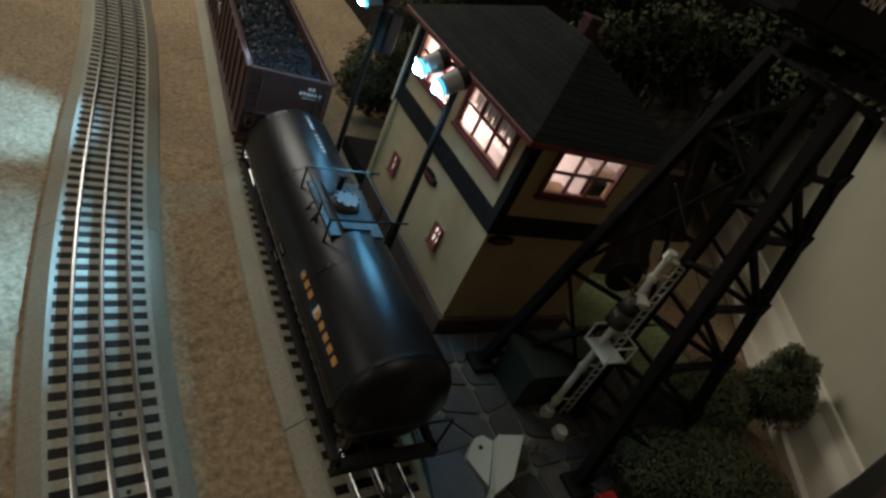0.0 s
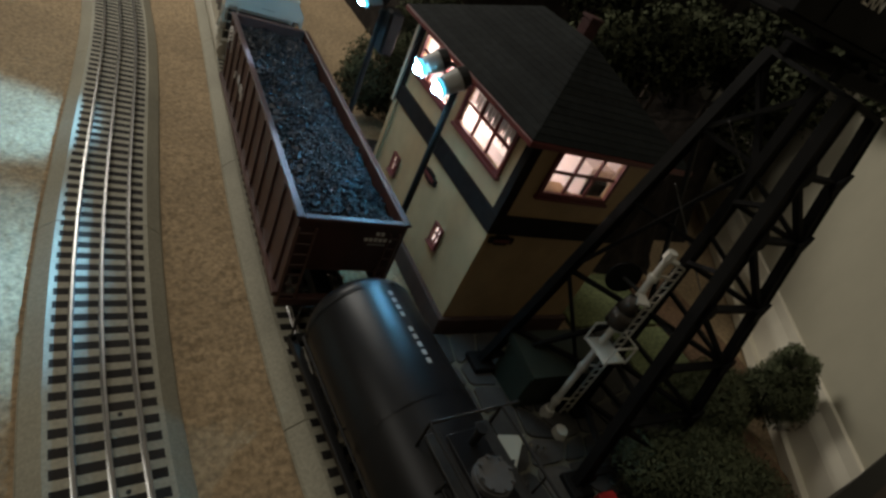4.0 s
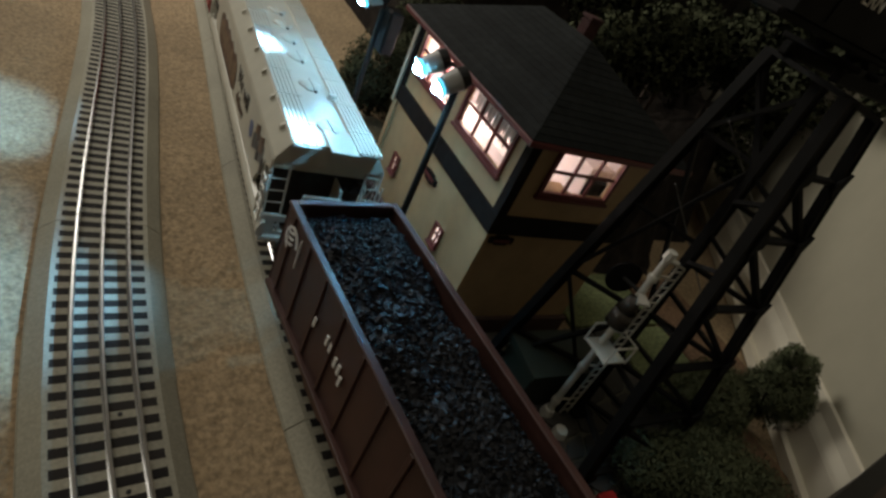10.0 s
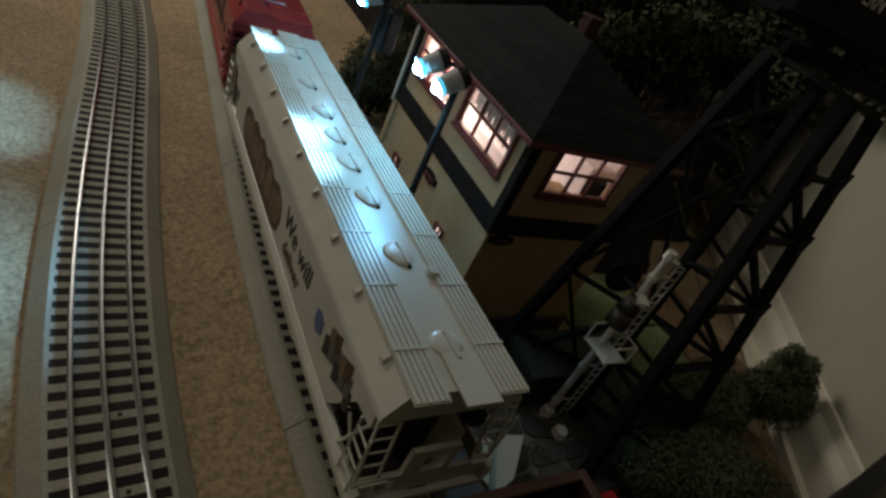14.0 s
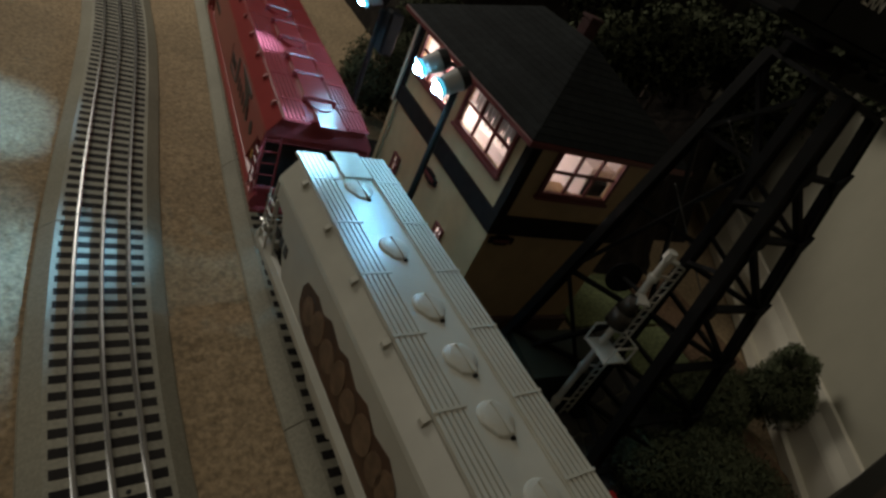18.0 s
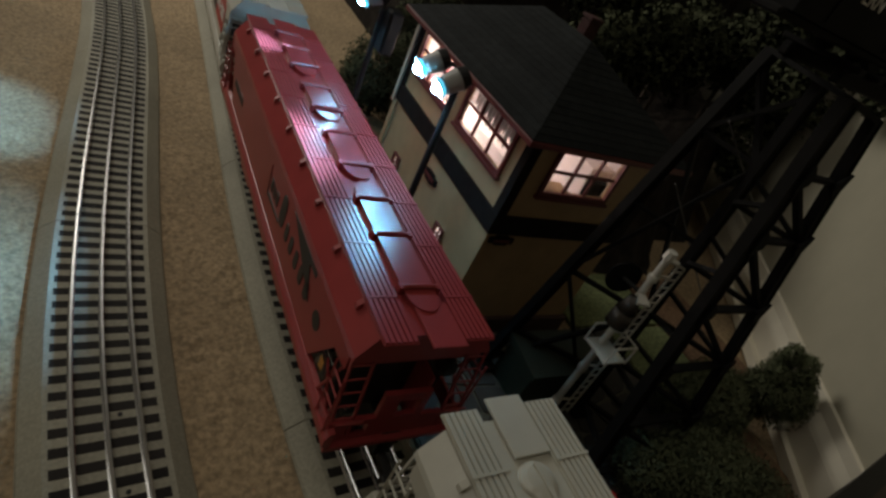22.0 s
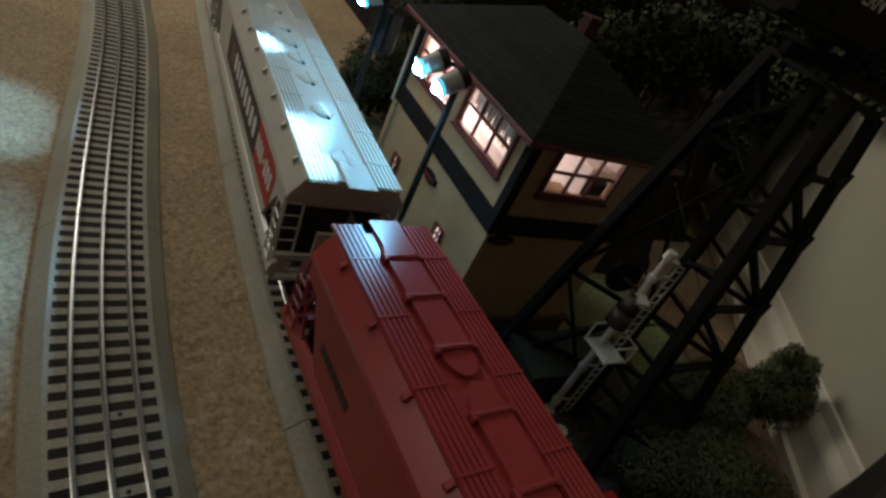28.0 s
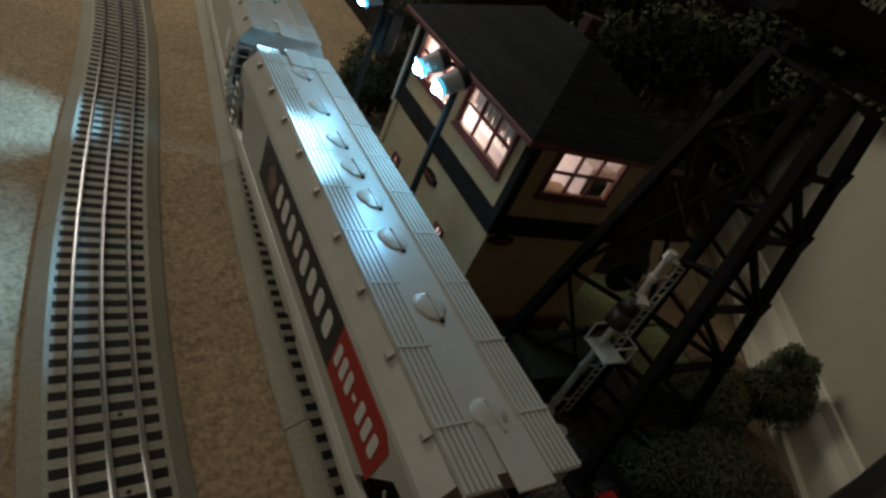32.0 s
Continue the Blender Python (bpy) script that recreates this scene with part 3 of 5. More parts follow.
def truck(parent, y, wheels):
    """A four-wheel truck: two side frames, a bolster and two wheelsets."""
    for side in (-1, 1):
        bm = B()
        prism(bm, [(y - 0.024, 0.007), (y - 0.021, 0.0125), (y - 0.010, 0.0135), (y + 0.010, 0.0135), (y + 0.021, 0.0125), (y + 0.024, 0.007),
                   (y + 0.018, 0.0055), (y + 0.008, 0.0075), (y - 0.008, 0.0075), (y - 0.018, 0.0055)], 0, side * 0.0225 - 0.0018, side * 0.0225 + 0.0018)
        frame_part = part("side_frame", bm, STEEL, parent, "dark truck side frame")
        bm = B()
        for k in (-1, 0, 1):
            rod(bm, (side * 0.0225, y + k * 0.0035, 0.0075), (side * 0.0225, y + k * 0.0035, 0.0128), 0.0013, 8)
        part("springs", bm, STEEL, frame_part)
    part("bolster", box(B(), (-0.021, y - 0.004, 0.009), (0.021, y + 0.004, 0.016), 0.001), STEEL, parent)
    for dy in (-0.0175, 0.0175):
        bm = B()
        for side in (-1, 1):
            rod(bm, (side * 0.0158 - 0.0016, 0, 0), (side * 0.0158 + 0.0016, 0, 0), 0.0086, 20)
            rod(bm, (side * 0.0142 - 0.0005, 0, 0), (side * 0.0142 + 0.0005, 0, 0), 0.0096, 20)
            for k in range(5):
                a = k * math.tau / 5
                rod(bm, (side * 0.0176, 0.0045 * math.cos(a), 0.0045 * math.sin(a)), (side * 0.0182, 0.0045 * math.cos(a), 0.0045 * math.sin(a)), 0.0011, 6)
        rod(bm, (-0.020, 0, 0), (0.020, 0, 0), 0.0016, 8)
        ob = part("wheelset", bm, WHEEL_STEEL, parent, "steel wheels on an axle", m=pose(0, y + dy, 0.0086))
        wheels.append((ob, y + dy))


def coupler(parent, y, way):
    bm = B()
    box(bm, (-0.0028, min(y, y + way * 0.016), 0.014), (0.0028, max(y, y + way * 0.016), 0.0195), 0.0006)
    box(bm, (-0.0060, min(y + way * 0.013, y + way * 0.020), 0.0125), (0.0045, max(y + way * 0.013, y + way * 0.020), 0.021), 0.0012)
    part("coupler", bm, STEEL, parent, "dark knuckle coupler")


def ladder(parent, mat, x0, x1, y, z0, z1, rungs, lean=0.0, name="ladder"):
    """A ladder across the end of a car."""
    bm = B()
    for x in (x0, x1):
        beam(bm, (x, y, z0), (x, y + lean, z1), 0.0013, 0.0013)
    for k in range(rungs):
        f = (k + 0.5) / rungs
        rod(bm, (x0, y + lean * f, z0 + (z1 - z0) * f), (x1, y + lean * f, z0 + (z1 - z0) * f), 0.0006, 6)
    return part(name, bm, mat, parent)


def covered_hopper(label, mat, length):
    """A three-bay covered hopper. Its own y runs from the leading end at -length/2; z is 0 on the rails."""
    car = thing("covered_hopper_car", label, "model train car", group="cars of the moving train")
    L = length
    h = L / 2
    wheels = []
    zs, zt, zr = 0.096, 0.1125, 0.114      # shoulder, roof edge, running boards
    bm = B()
    prism(bm, [(-h + 0.026, zs), (-h + 0.026, 0.090), (-h + 0.062, 0.047), (-0.115, 0.047), (-0.085, 0.026), (-0.048, 0.026), (-0.030, 0.047), (-0.022, 0.026),
               (0.022, 0.026), (0.030, 0.047), (0.048, 0.026), (0.085, 0.026), (0.115, 0.047), (h - 0.062, 0.047), (h - 0.026, 0.090), (h - 0.026, zs)], 0, -0.0375, 0.0375)
    part("body", bm, mat, car)
    for side in (-1, 1):
        bm = B()
        x0, x1 = sorted((side * 0.0375, side * 0.0400))
        prism(bm, [(-h + 0.010, zs), (-h + 0.010, 0.085), (-h + 0.026, 0.083), (-h + 0.050, 0.049), (h - 0.050, 0.049), (h - 0.026, 0.083), (h - 0.010, 0.085), (h - 0.010, zs)], 0, x0, x1)
        sheet = part("side_sheet", bm, mat, car)
        bm = B()
        prism(bm, [(side * 0.0375, 0.0385), (side * 0.0405, 0.0375), (side * 0.0425, 0.0400), (side * 0.0425, 0.0445), (side * 0.0405, 0.0490), (side * 0.0375, 0.0500)], 1, -h - 0.003, h + 0.003)
        part("side_sill", bm, mat, car, "rounded side sill")
    bm = B()
    prism(bm, [(-0.0402, zs - 0.001), (-0.0396, zs + 0.002), (-0.0310, zt - 0.002), (-0.0285, zt - 0.0006), (0.0285, zt - 0.0006), (0.0310, zt - 0.002), (0.0396, zs + 0.002), (0.0402, zs - 0.001)], 1, -h + 0.006, h - 0.006)
    part("roof", bm, mat, car)
    # running boards with grooves, straps and brackets
    for side in (-1, 1):
        board = part("running_board", box(B(), (min(side * 0.013, side * 0.0315), -h, zt - 0.0004), (max(side * 0.013, side * 0.0315), h, zt + 0.0004)), mat, car, "ribbed running board")
        for k in range(6):
            x = side * (0.0148 + k * 0.00305)
            part("slat", box(B(), (x - 0.0011, -h + 0.0006, zt + 0.0004), (x + 0.0011, h - 0.0006, zt + 0.0016)), mat, board)
        for k in range(9):
            y = -h + 0.03 + k * (L - 0.06) / 8
            part("strap", box(B(), (min(side * 0.0130, side * 0.0318), y - 0.0007, zt + 0.0016), (max(side * 0.0130, side * 0.0318), y + 0.0007, zt + 0.0021)), mat, board)
            bm = prism(B(), [(side * 0.0320, zt - 0.0004), (side * 0.0350, zt - 0.0030), (side * 0.0352, zt - 0.0055), (side * 0.0328, zt - 0.0040)], 1, y - 0.0016, y + 0.0016)
            part("bracket", bm, mat, board)
    for end in (-1, 1):
        y = end * (h - 0.001)
        # top walk across the end
        part("end_walk", box(B(), (-0.007, min(end * (h - 0.026), end * (h + 0.004)), zt + 0.0002), (0.013, max(end * (h - 0.026), end * (h + 0.004)), zt + 0.0016), 0.0003), mat, car, "flat walk over the roof end")
        bm = B()
        prism(bm, [(-0.0385, 0.0880), (-0.0385, zs), (-0.0300, zt - 0.002), (0.0300, zt - 0.002), (0.0385, zs), (0.0385, 0.0880)], 1, *sorted((end * (h - 0.012), end * (h - 0.0095))))
        fascia = part("end_sheet", bm, mat, car)
        for k, z in enumerate((0.0935, 0.0975)):
            part("writing", box(B(), (-0.004, *sorted((end * (h - 0.0095), end * (h - 0.0092)))[:1], z), (0.009 - 0.006 * k, max(end * (h - 0.0095), end * (h - 0.0092)), z + 0.0024)), BLACK_PRINT, fascia)
        notches = [(-0.0405, -0.0150, 0.0530, 0.0720), (0.0130, 0.0405, 0.0510, 0.0720), (-0.0300, -0.0175, 0.0400, 0.0485), (-0.0050, 0.0085, 0.0530, 0.0660)]
        part("end_sill", pierced(B(), 1, end * (h - 0.001), end * -0.003, -0.0405, 0.0405, 0.0350, 0.0720, notches), mat, car, "stepped end plate with square holes")
        part("sill_lip", box(B(), (-0.0405, min(end * (h - 0.002), end * (h + 0.003)), 0.0335), (0.0405, max(end * (h - 0.002), end * (h + 0.003)), 0.0372), 0.0005), mat, car)
        # Dark sheet in place of the shade behind the end plate and its holes.
        part("end_void", box(B(), (-0.034, *sorted((end * (h - 0.024), end * (h - 0.022)))[:1], 0.036), (0.034, max(end * (h - 0.024), end * (h - 0.022)), 0.0800)), STEEL, car)
        part("centre_web", box(B(), (0.0115, min(end * (h - 0.030), end * (h - 0.0042)), 0.0380), (0.0130, max(end * (h - 0.030), end * (h - 0.0042)), 0.0780)), mat, car)
        for side in (-1, 1):
            x = side * 0.0418
            rails = B()
            for dy in (0.003, 0.016):
                beam(rails, (x, end * (h - dy), 0.0400), (x, end * (h - dy), 0.0860), 0.0011, 0.0011)
            for k in range(5):
                rod(rails, (x, end * (h - 0.003), 0.0460 + 0.0085 * k), (x, end * (h - 0.016), 0.0460 + 0.0085 * k), 0.0006, 6)
            part("side_ladder", rails, mat, car)
        ladder(car, mat, -0.0395, -0.0275, end * (h - 0.001), 0.0405, 0.0960, 6, -end * 0.006)
        ladder(car, mat, 0.0275, 0.0395, end * (h - 0.001), 0.0405, 0.0960, 6, -end * 0.006)
        for x in (-0.0395, 0.0395):
            part("grab_iron", rod(B(), (x, end * (h - 0.030), 0.0415), (x, end * (h - 0.012), 0.084), 0.0010, 6), mat, car)
            part("grab_iron", rod(B(), (x, end * (h - 0.002), 0.0415), (x, end * (h - 0.028), 0.072), 0.0008, 6), mat, car)
            part("grab_iron", rod(B(), (x, end * (h + 0.002), 0.056), (x * 0.62, end * (h + 0.002), 0.056), 0.0007, 6), mat, car)
        bm = B()
        rod(bm, (0.024, end * (h - 0.016), 0.0775), (0.024, end * (h - 0.010), 0.0775), 0.0060, 14)
        rod(bm, (0.024, end * (h - 0.010), 0.0775), (0.024, end * (h - 0.008), 0.0775), 0.0040, 14)
        part("brake_gear", bm, STEEL, car, "brake cylinder and wheel")
        part("draft_sill", box(B(), (-0.006, min(end * (h - 0.075), end * h), 0.016), (0.006, max(end * (h - 0.075), end * h), 0.0375), 0.0006), STEEL, car)
        coupler(car, end * h, end)
        truck(car, end * (h - 0.052), wheels)
    for y in (-0.066, 0.0, 0.066):
        part("outlet_gate", box(B(), (-0.020, y - 0.015, 0.020), (0.020, y + 0.015, 0.0265), 0.001), STEEL, car)
    return car, wheels, h


def round_hatch(car, y, mat):
    """A low domed round hatch with a beak, its lever and a dark latch."""
    bm = B()
    n = 24
    rings = []
    for f, z in ((1.0, 0.1116), (1.0, 0.1124), (0.92, 0.1133), (0.66, 0.1142), (0.30, 0.1146)):
        rings.append([bm.verts.new((-0.0005 + 0.0092 * f * math.cos(k * math.tau / n), y + 0.0086 * f * math.sin(k * math.tau / n) * (1.28 if 16 <= k <= 20 and f > 0.7 else 1.0), z)) for k in range(n)])
    for a, b in zip(rings, rings[1:]):
        for k in range(n):
            bm.faces.new((a[k], a[(k + 1) % n], b[(k + 1) % n], b[k]))
    bm.faces.new(rings[-1]), bm.faces.new(rings[0][::-1])
    bmesh.ops.recalc_face_normals(bm, faces=bm.faces[:])
    hatch = part("hatch", bm, mat, car, "low domed round hatch cover", smooth=False)
    bm = B()
    beam(bm, (0.0014, y - 0.0105, 0.1143), (0.0002, y + 0.0060, 0.1148), 0.0022, 0.0010)
    beam(bm, (0.0014, y - 0.0105, 0.1120), (0.0014, y - 0.0105, 0.1144), 0.0020, 0.0014, (0, 1, 0))
    part("lever", bm, mat, hatch)
    part("latch", box(B(), (0.0004, y - 0.0130, 0.1119), (0.0030, y - 0.0110, 0.1136), 0.0006), BLACK_PLASTIC if mat is not RED_CAR else mat, hatch, "dark latch")


def trough_hatches(car, h, mat):
    """Flat trough covers between hinge bars, each run closed by half-round lids."""
    w = 0.0098
    runs = [(0.0187, 0.0356, 0.0791, 0.1133, 0.1338), (0.1355, 0.1511, 0.1908, 0.2072), (0.2105, 0.2254, 0.2612, 0.2788), (0.2820, 0.2985, 0.3330, 0.3630, 0.3790)]
    for run in runs:
        for k, (u0, u1) in enumerate(zip(run, run[1:])):
            y0, y1 = u0 - h, u1 - h
            bm = B()
            if 0 < k < len(run) - 2:
                prism(bm, [(-w, y0 + 0.0012), (-w + 0.001, y0), (w - 0.001, y0), (w, y0 + 0.0012), (w, y1 - 0.0012), (w - 0.001, y1), (-w + 0.001, y1), (-w, y1 - 0.0012)], 2, 0.1112, 0.1156)
                part("hatch", bm, mat, car, "flat trough hatch cover")
                continue
            base, tip = (y1, y0) if k == 0 else (y0, y1)
            curve = [(w * 0.96 * math.cos(a * math.pi / 14), base + (tip - base) * math.sin(a * math.pi / 14) ** 0.8) for a in range(15)]
            prism(bm, curve, 2, 0.1112, 0.1150)
            part("lid", bm, mat, car, "half-round hatch lid")
        for u in run[1:-1]:
            bm = B()
            rod(bm, (-0.0112, u - h, 0.1160), (0.0112, u - h, 0.1160), 0.0014, 8)
            for x in (-0.0110, 0.0110):
                box(bm, (x - 0.0014, u - h - 0.0024, 0.1115), (x + 0.0014, u - h + 0.0024, 0.1170), 0.0003)
            part("hinge_bar", bm, mat, car)


ROUND = (0.033, 0.1000, 0.154, 0.193, 0.227, 0.262, 0.308, 0.364)
TRAIN = []


def white_car():
    L = 0.400
    car, wheels, h = covered_hopper("white covered hopper car with a brown picture and slogan", WHITE_CAR, L)
    for u in ROUND:
        round_hatch(car, u - h, WHITE_CAR)
    part("vent", rod(B(), (0.0135, 0.0826 - h, 0.1118), (0.0135, 0.0826 - h, 0.1160), 0.0040, 16, 0.0032), WHITE_CAR, car, "small round roof vent")
    x = -0.0400
    wavy = [(0.318, 0.060), (0.320, 0.072), (0.316, 0.079), (0.300, 0.083), (0.290, 0.080), (0.280, 0.085), (0.265, 0.081), (0.255, 0.085), (0.240, 0.080), (0.228, 0.084),
            (0.215, 0.079), (0.200, 0.083), (0.188, 0.077), (0.182, 0.066), (0.186, 0.055), (0.200, 0.051), (0.300, 0.051), (0.312, 0.054)]
    panel = side_panel(car, "picture_panel", BROWN_PRINT, x, [(u - h, z) for u, z in wavy], "brown wavy-edged printed picture")
    for k, u in enumerate((0.305, 0.290, 0.272, 0.256, 0.240, 0.222, 0.205, 0.193)):
        bm = B()
        rx, rz = 0.0075 + 0.001 * (k % 3), 0.0095 + 0.0015 * (k % 2)
        prism(bm, [(u - h + rx * math.cos(a * math.tau / 14), 0.0665 + 0.002 * (k % 2) + rz * math.sin(a * math.tau / 14)) for a in range(14)], 0, x - 0.0007, x - 0.0004)
        part("picture_patch", bm, TAN_PRINT, panel)
    letters("We will", 0.0200, BLACK_PRINT, car, on_side(x - 0.0002, 0.174 - h, 0.0720))
    letters("deliver", 0.0150, BROWN_PRINT, car, on_side(x - 0.0002, 0.166 - h, 0.0570))
    side_panel(car, "emblem", BLUE_PRINT, x, [(u - h, z) for u, z in ((0.092, 0.069), (0.092, 0.078), (0.086, 0.080), (0.080, 0.078), (0.080, 0.069), (0.086, 0.065))], "small blue and red shield")
    for k in range(11):
        u, z = 0.030 + 0.0036 * k, 0.068 + 0.006 * ((k * 7) % 5) / 2
        side_panel(car, "emblem", (BLACK_PRINT, DOME_GREY, BROWN_PRINT, DOME_GREY, TAN_PRINT)[k % 5], x - 0.0001 * (k % 3), [(u - h, z), (u + 0.0065 - h, z - 0.003), (u + 0.008 - h, z + 0.009), (u + 0.002 - h, z + 0.012)])
    for k in range(3):
        side_panel(car, "writing", BLACK_PRINT, x, [(0.352 + k * 0.009 - h, 0.064), (0.358 + k * 0.009 - h, 0.064), (0.358 + k * 0.009 - h, 0.072), (0.352 + k * 0.009 - h, 0.072)])
    TRAIN.append((car, wheels, 0.8245 + h, h - 0.052))


def red_car():
    L = 0.394
    car, wheels, h = covered_hopper("red covered hopper car with black lettering shapes on its side", RED_CAR, L)
    trough_hatches(car, h, RED_CAR)
    x = -0.0400
    def bowl(u, w, z0, z1, thin):
        # a plain heavy rounded bar of the size of a letter
        cy, cz, ry, rz = u - w / 2 - h, (z0 + z1) / 2, w / 2 - thin, (z1 - z0) / 2
        outline = [(cy + ry * math.copysign(abs(math.cos(a)) ** 0.6, math.cos(a)), cz + rz * math.copysign(abs(math.sin(a)) ** 0.6, math.sin(a))) for a in [k * math.tau / 20 for k in range(20)]]
        side_panel(car, "lettering", BLACK_PRINT, x, outline, "bold black lettering shape")
    bowl(0.152, 0.0140, 0.066, 0.089, 0.001)
    for u in (0.1345, 0.1220, 0.1085, 0.0955, 0.0825):
        bowl(u, 0.0098, 0.066, 0.0785, 0.0012)
    side_panel(car, "lettering", BLACK_PRINT, x, [(u - h, z) for u, z in ((0.070, 0.070), (0.126, 0.093), (0.070, 0.0925), (0.070, 0.0885), (0.082, 0.0885), (0.0735, 0.070))], "black flourish")
    side_panel(car, "lettering", BLACK_PRINT, x, [(u - h, z) for u, z in ((0.186, 0.062), (0.188, 0.085), (0.1855, 0.066), (0.150, 0.066), (0.150, 0.064))])
    for k in range(3):
        side_panel(car, "lettering", BLACK_PRINT, x, [(0.182 - k * 0.0085 - h, 0.070), (0.176 - k * 0.0085 - h, 0.070), (0.176 - k * 0.0085 - h, 0.079 - 0.002 * (k == 1)), (0.182 - k * 0.0085 - h, 0.079)])
    ring = [(0.0535 - h + 0.0058 * math.cos(a * math.tau / 20), 0.0730 + 0.0058 * math.sin(a * math.tau / 20)) for a in range(20)]
    side_panel(car, "emblem", BLACK_PRINT, x, ring, "round dark emblem")
    for k in range(4):
        side_panel(car, "writing", ORANGE_PRINT if k < 2 else BLACK_PRINT, x, [(0.034 - k * 0.003 - h, 0.060), (0.032 - k * 0.003 - h, 0.060), (0.032 - k * 0.003 - h, 0.067), (0.034 - k * 0.003 - h, 0.067)])
    for k in range(7):
        side_panel(car, "writing", BLACK_PRINT, x, [(0.345 - k * 0.006 - h, 0.066), (0.3405 - k * 0.006 - h, 0.066), (0.3405 - k * 0.006 - h, 0.072), (0.345 - k * 0.006 - h, 0.072)])
    TRAIN.append((car, wheels, 1.2625 + h, h - 0.052))


def grey_car():
    L = 0.400
    car, wheels, h = covered_hopper("light grey covered hopper car with black and red lettered panels", GREY_CAR, L)
    for u in ROUND:
        round_hatch(car, u - h, GREY_CAR)
    x = -0.0400
    panel = side_panel(car, "black_panel", BLACK_PRINT, x, [(u - h, z) for u, z in ((0.288, 0.060), (0.290, 0.0935), (0.106, 0.0935), (0.106, 0.060))], "black painted panel")
    def block(u, w, z0, z1):
        # a plain rounded bar of the size of a letter
        r = w * 0.22
        side_panel(panel, "lettering", WHITE_PRINT, x - 0.0004, [(q - h, z) for q, z in ((u, z0 + r), (u, z1 - r), (u - r, z1), (u - w + r, z1), (u - w, z1 - r), (u - w, z0 + r), (u - w + r, z0), (u - r, z0))], thick=0.0003)
    for k in range(8):
        block(0.2400 - k * 0.0163, 0.0098, 0.0700, 0.0862)
    side_panel(panel, "emblem", TAN_PRINT, x - 0.0004, [(u - h, z) for u, z in ((0.262, 0.068), (0.268, 0.080), (0.256, 0.088), (0.246, 0.080), (0.250, 0.067))], thick=0.0003)
    panel = side_panel(car, "red_panel", RED_PRINT, x, [(u - h, z) for u, z in ((0.1055, 0.060), (0.1055, 0.0935), (0.044, 0.0935), (0.036, 0.088), (0.040, 0.060))], "red painted panel with a slanted end")
    for k in range(7):
        if k == 3:
            side_panel(panel, "lettering", WHITE_PRINT, x - 0.0004, [(q - h, z) for q, z in ((0.0755, 0.0755), (0.0755, 0.0785), (0.0715, 0.0785), (0.0715, 0.0755))], thick=0.0003)
        else:
            block(0.1025 - k * 0.0088, 0.0058, 0.0708, 0.0842)
    TRAIN.append((car, wheels, 1.6945 + h, h - 0.052))


def last_car():
    L = 0.400
    car, wheels, h = covered_hopper("pale grey covered hopper car with a round white emblem", GREY_CAR, L)
    for u in ROUND:
        round_hatch(car, u - h, GREY_CAR)
    x = -0.0400
    ring = [(0.060 - h + 0.011 * math.cos(a * math.tau / 24), 0.075 + 0.011 * math.sin(a * math.tau / 24)) for a in range(24)]
    side_panel(car, "emblem", WHITE_PRINT, x, ring, "round white emblem")
    TRAIN.append((car, wheels, 2.1325 + h, h - 0.052))


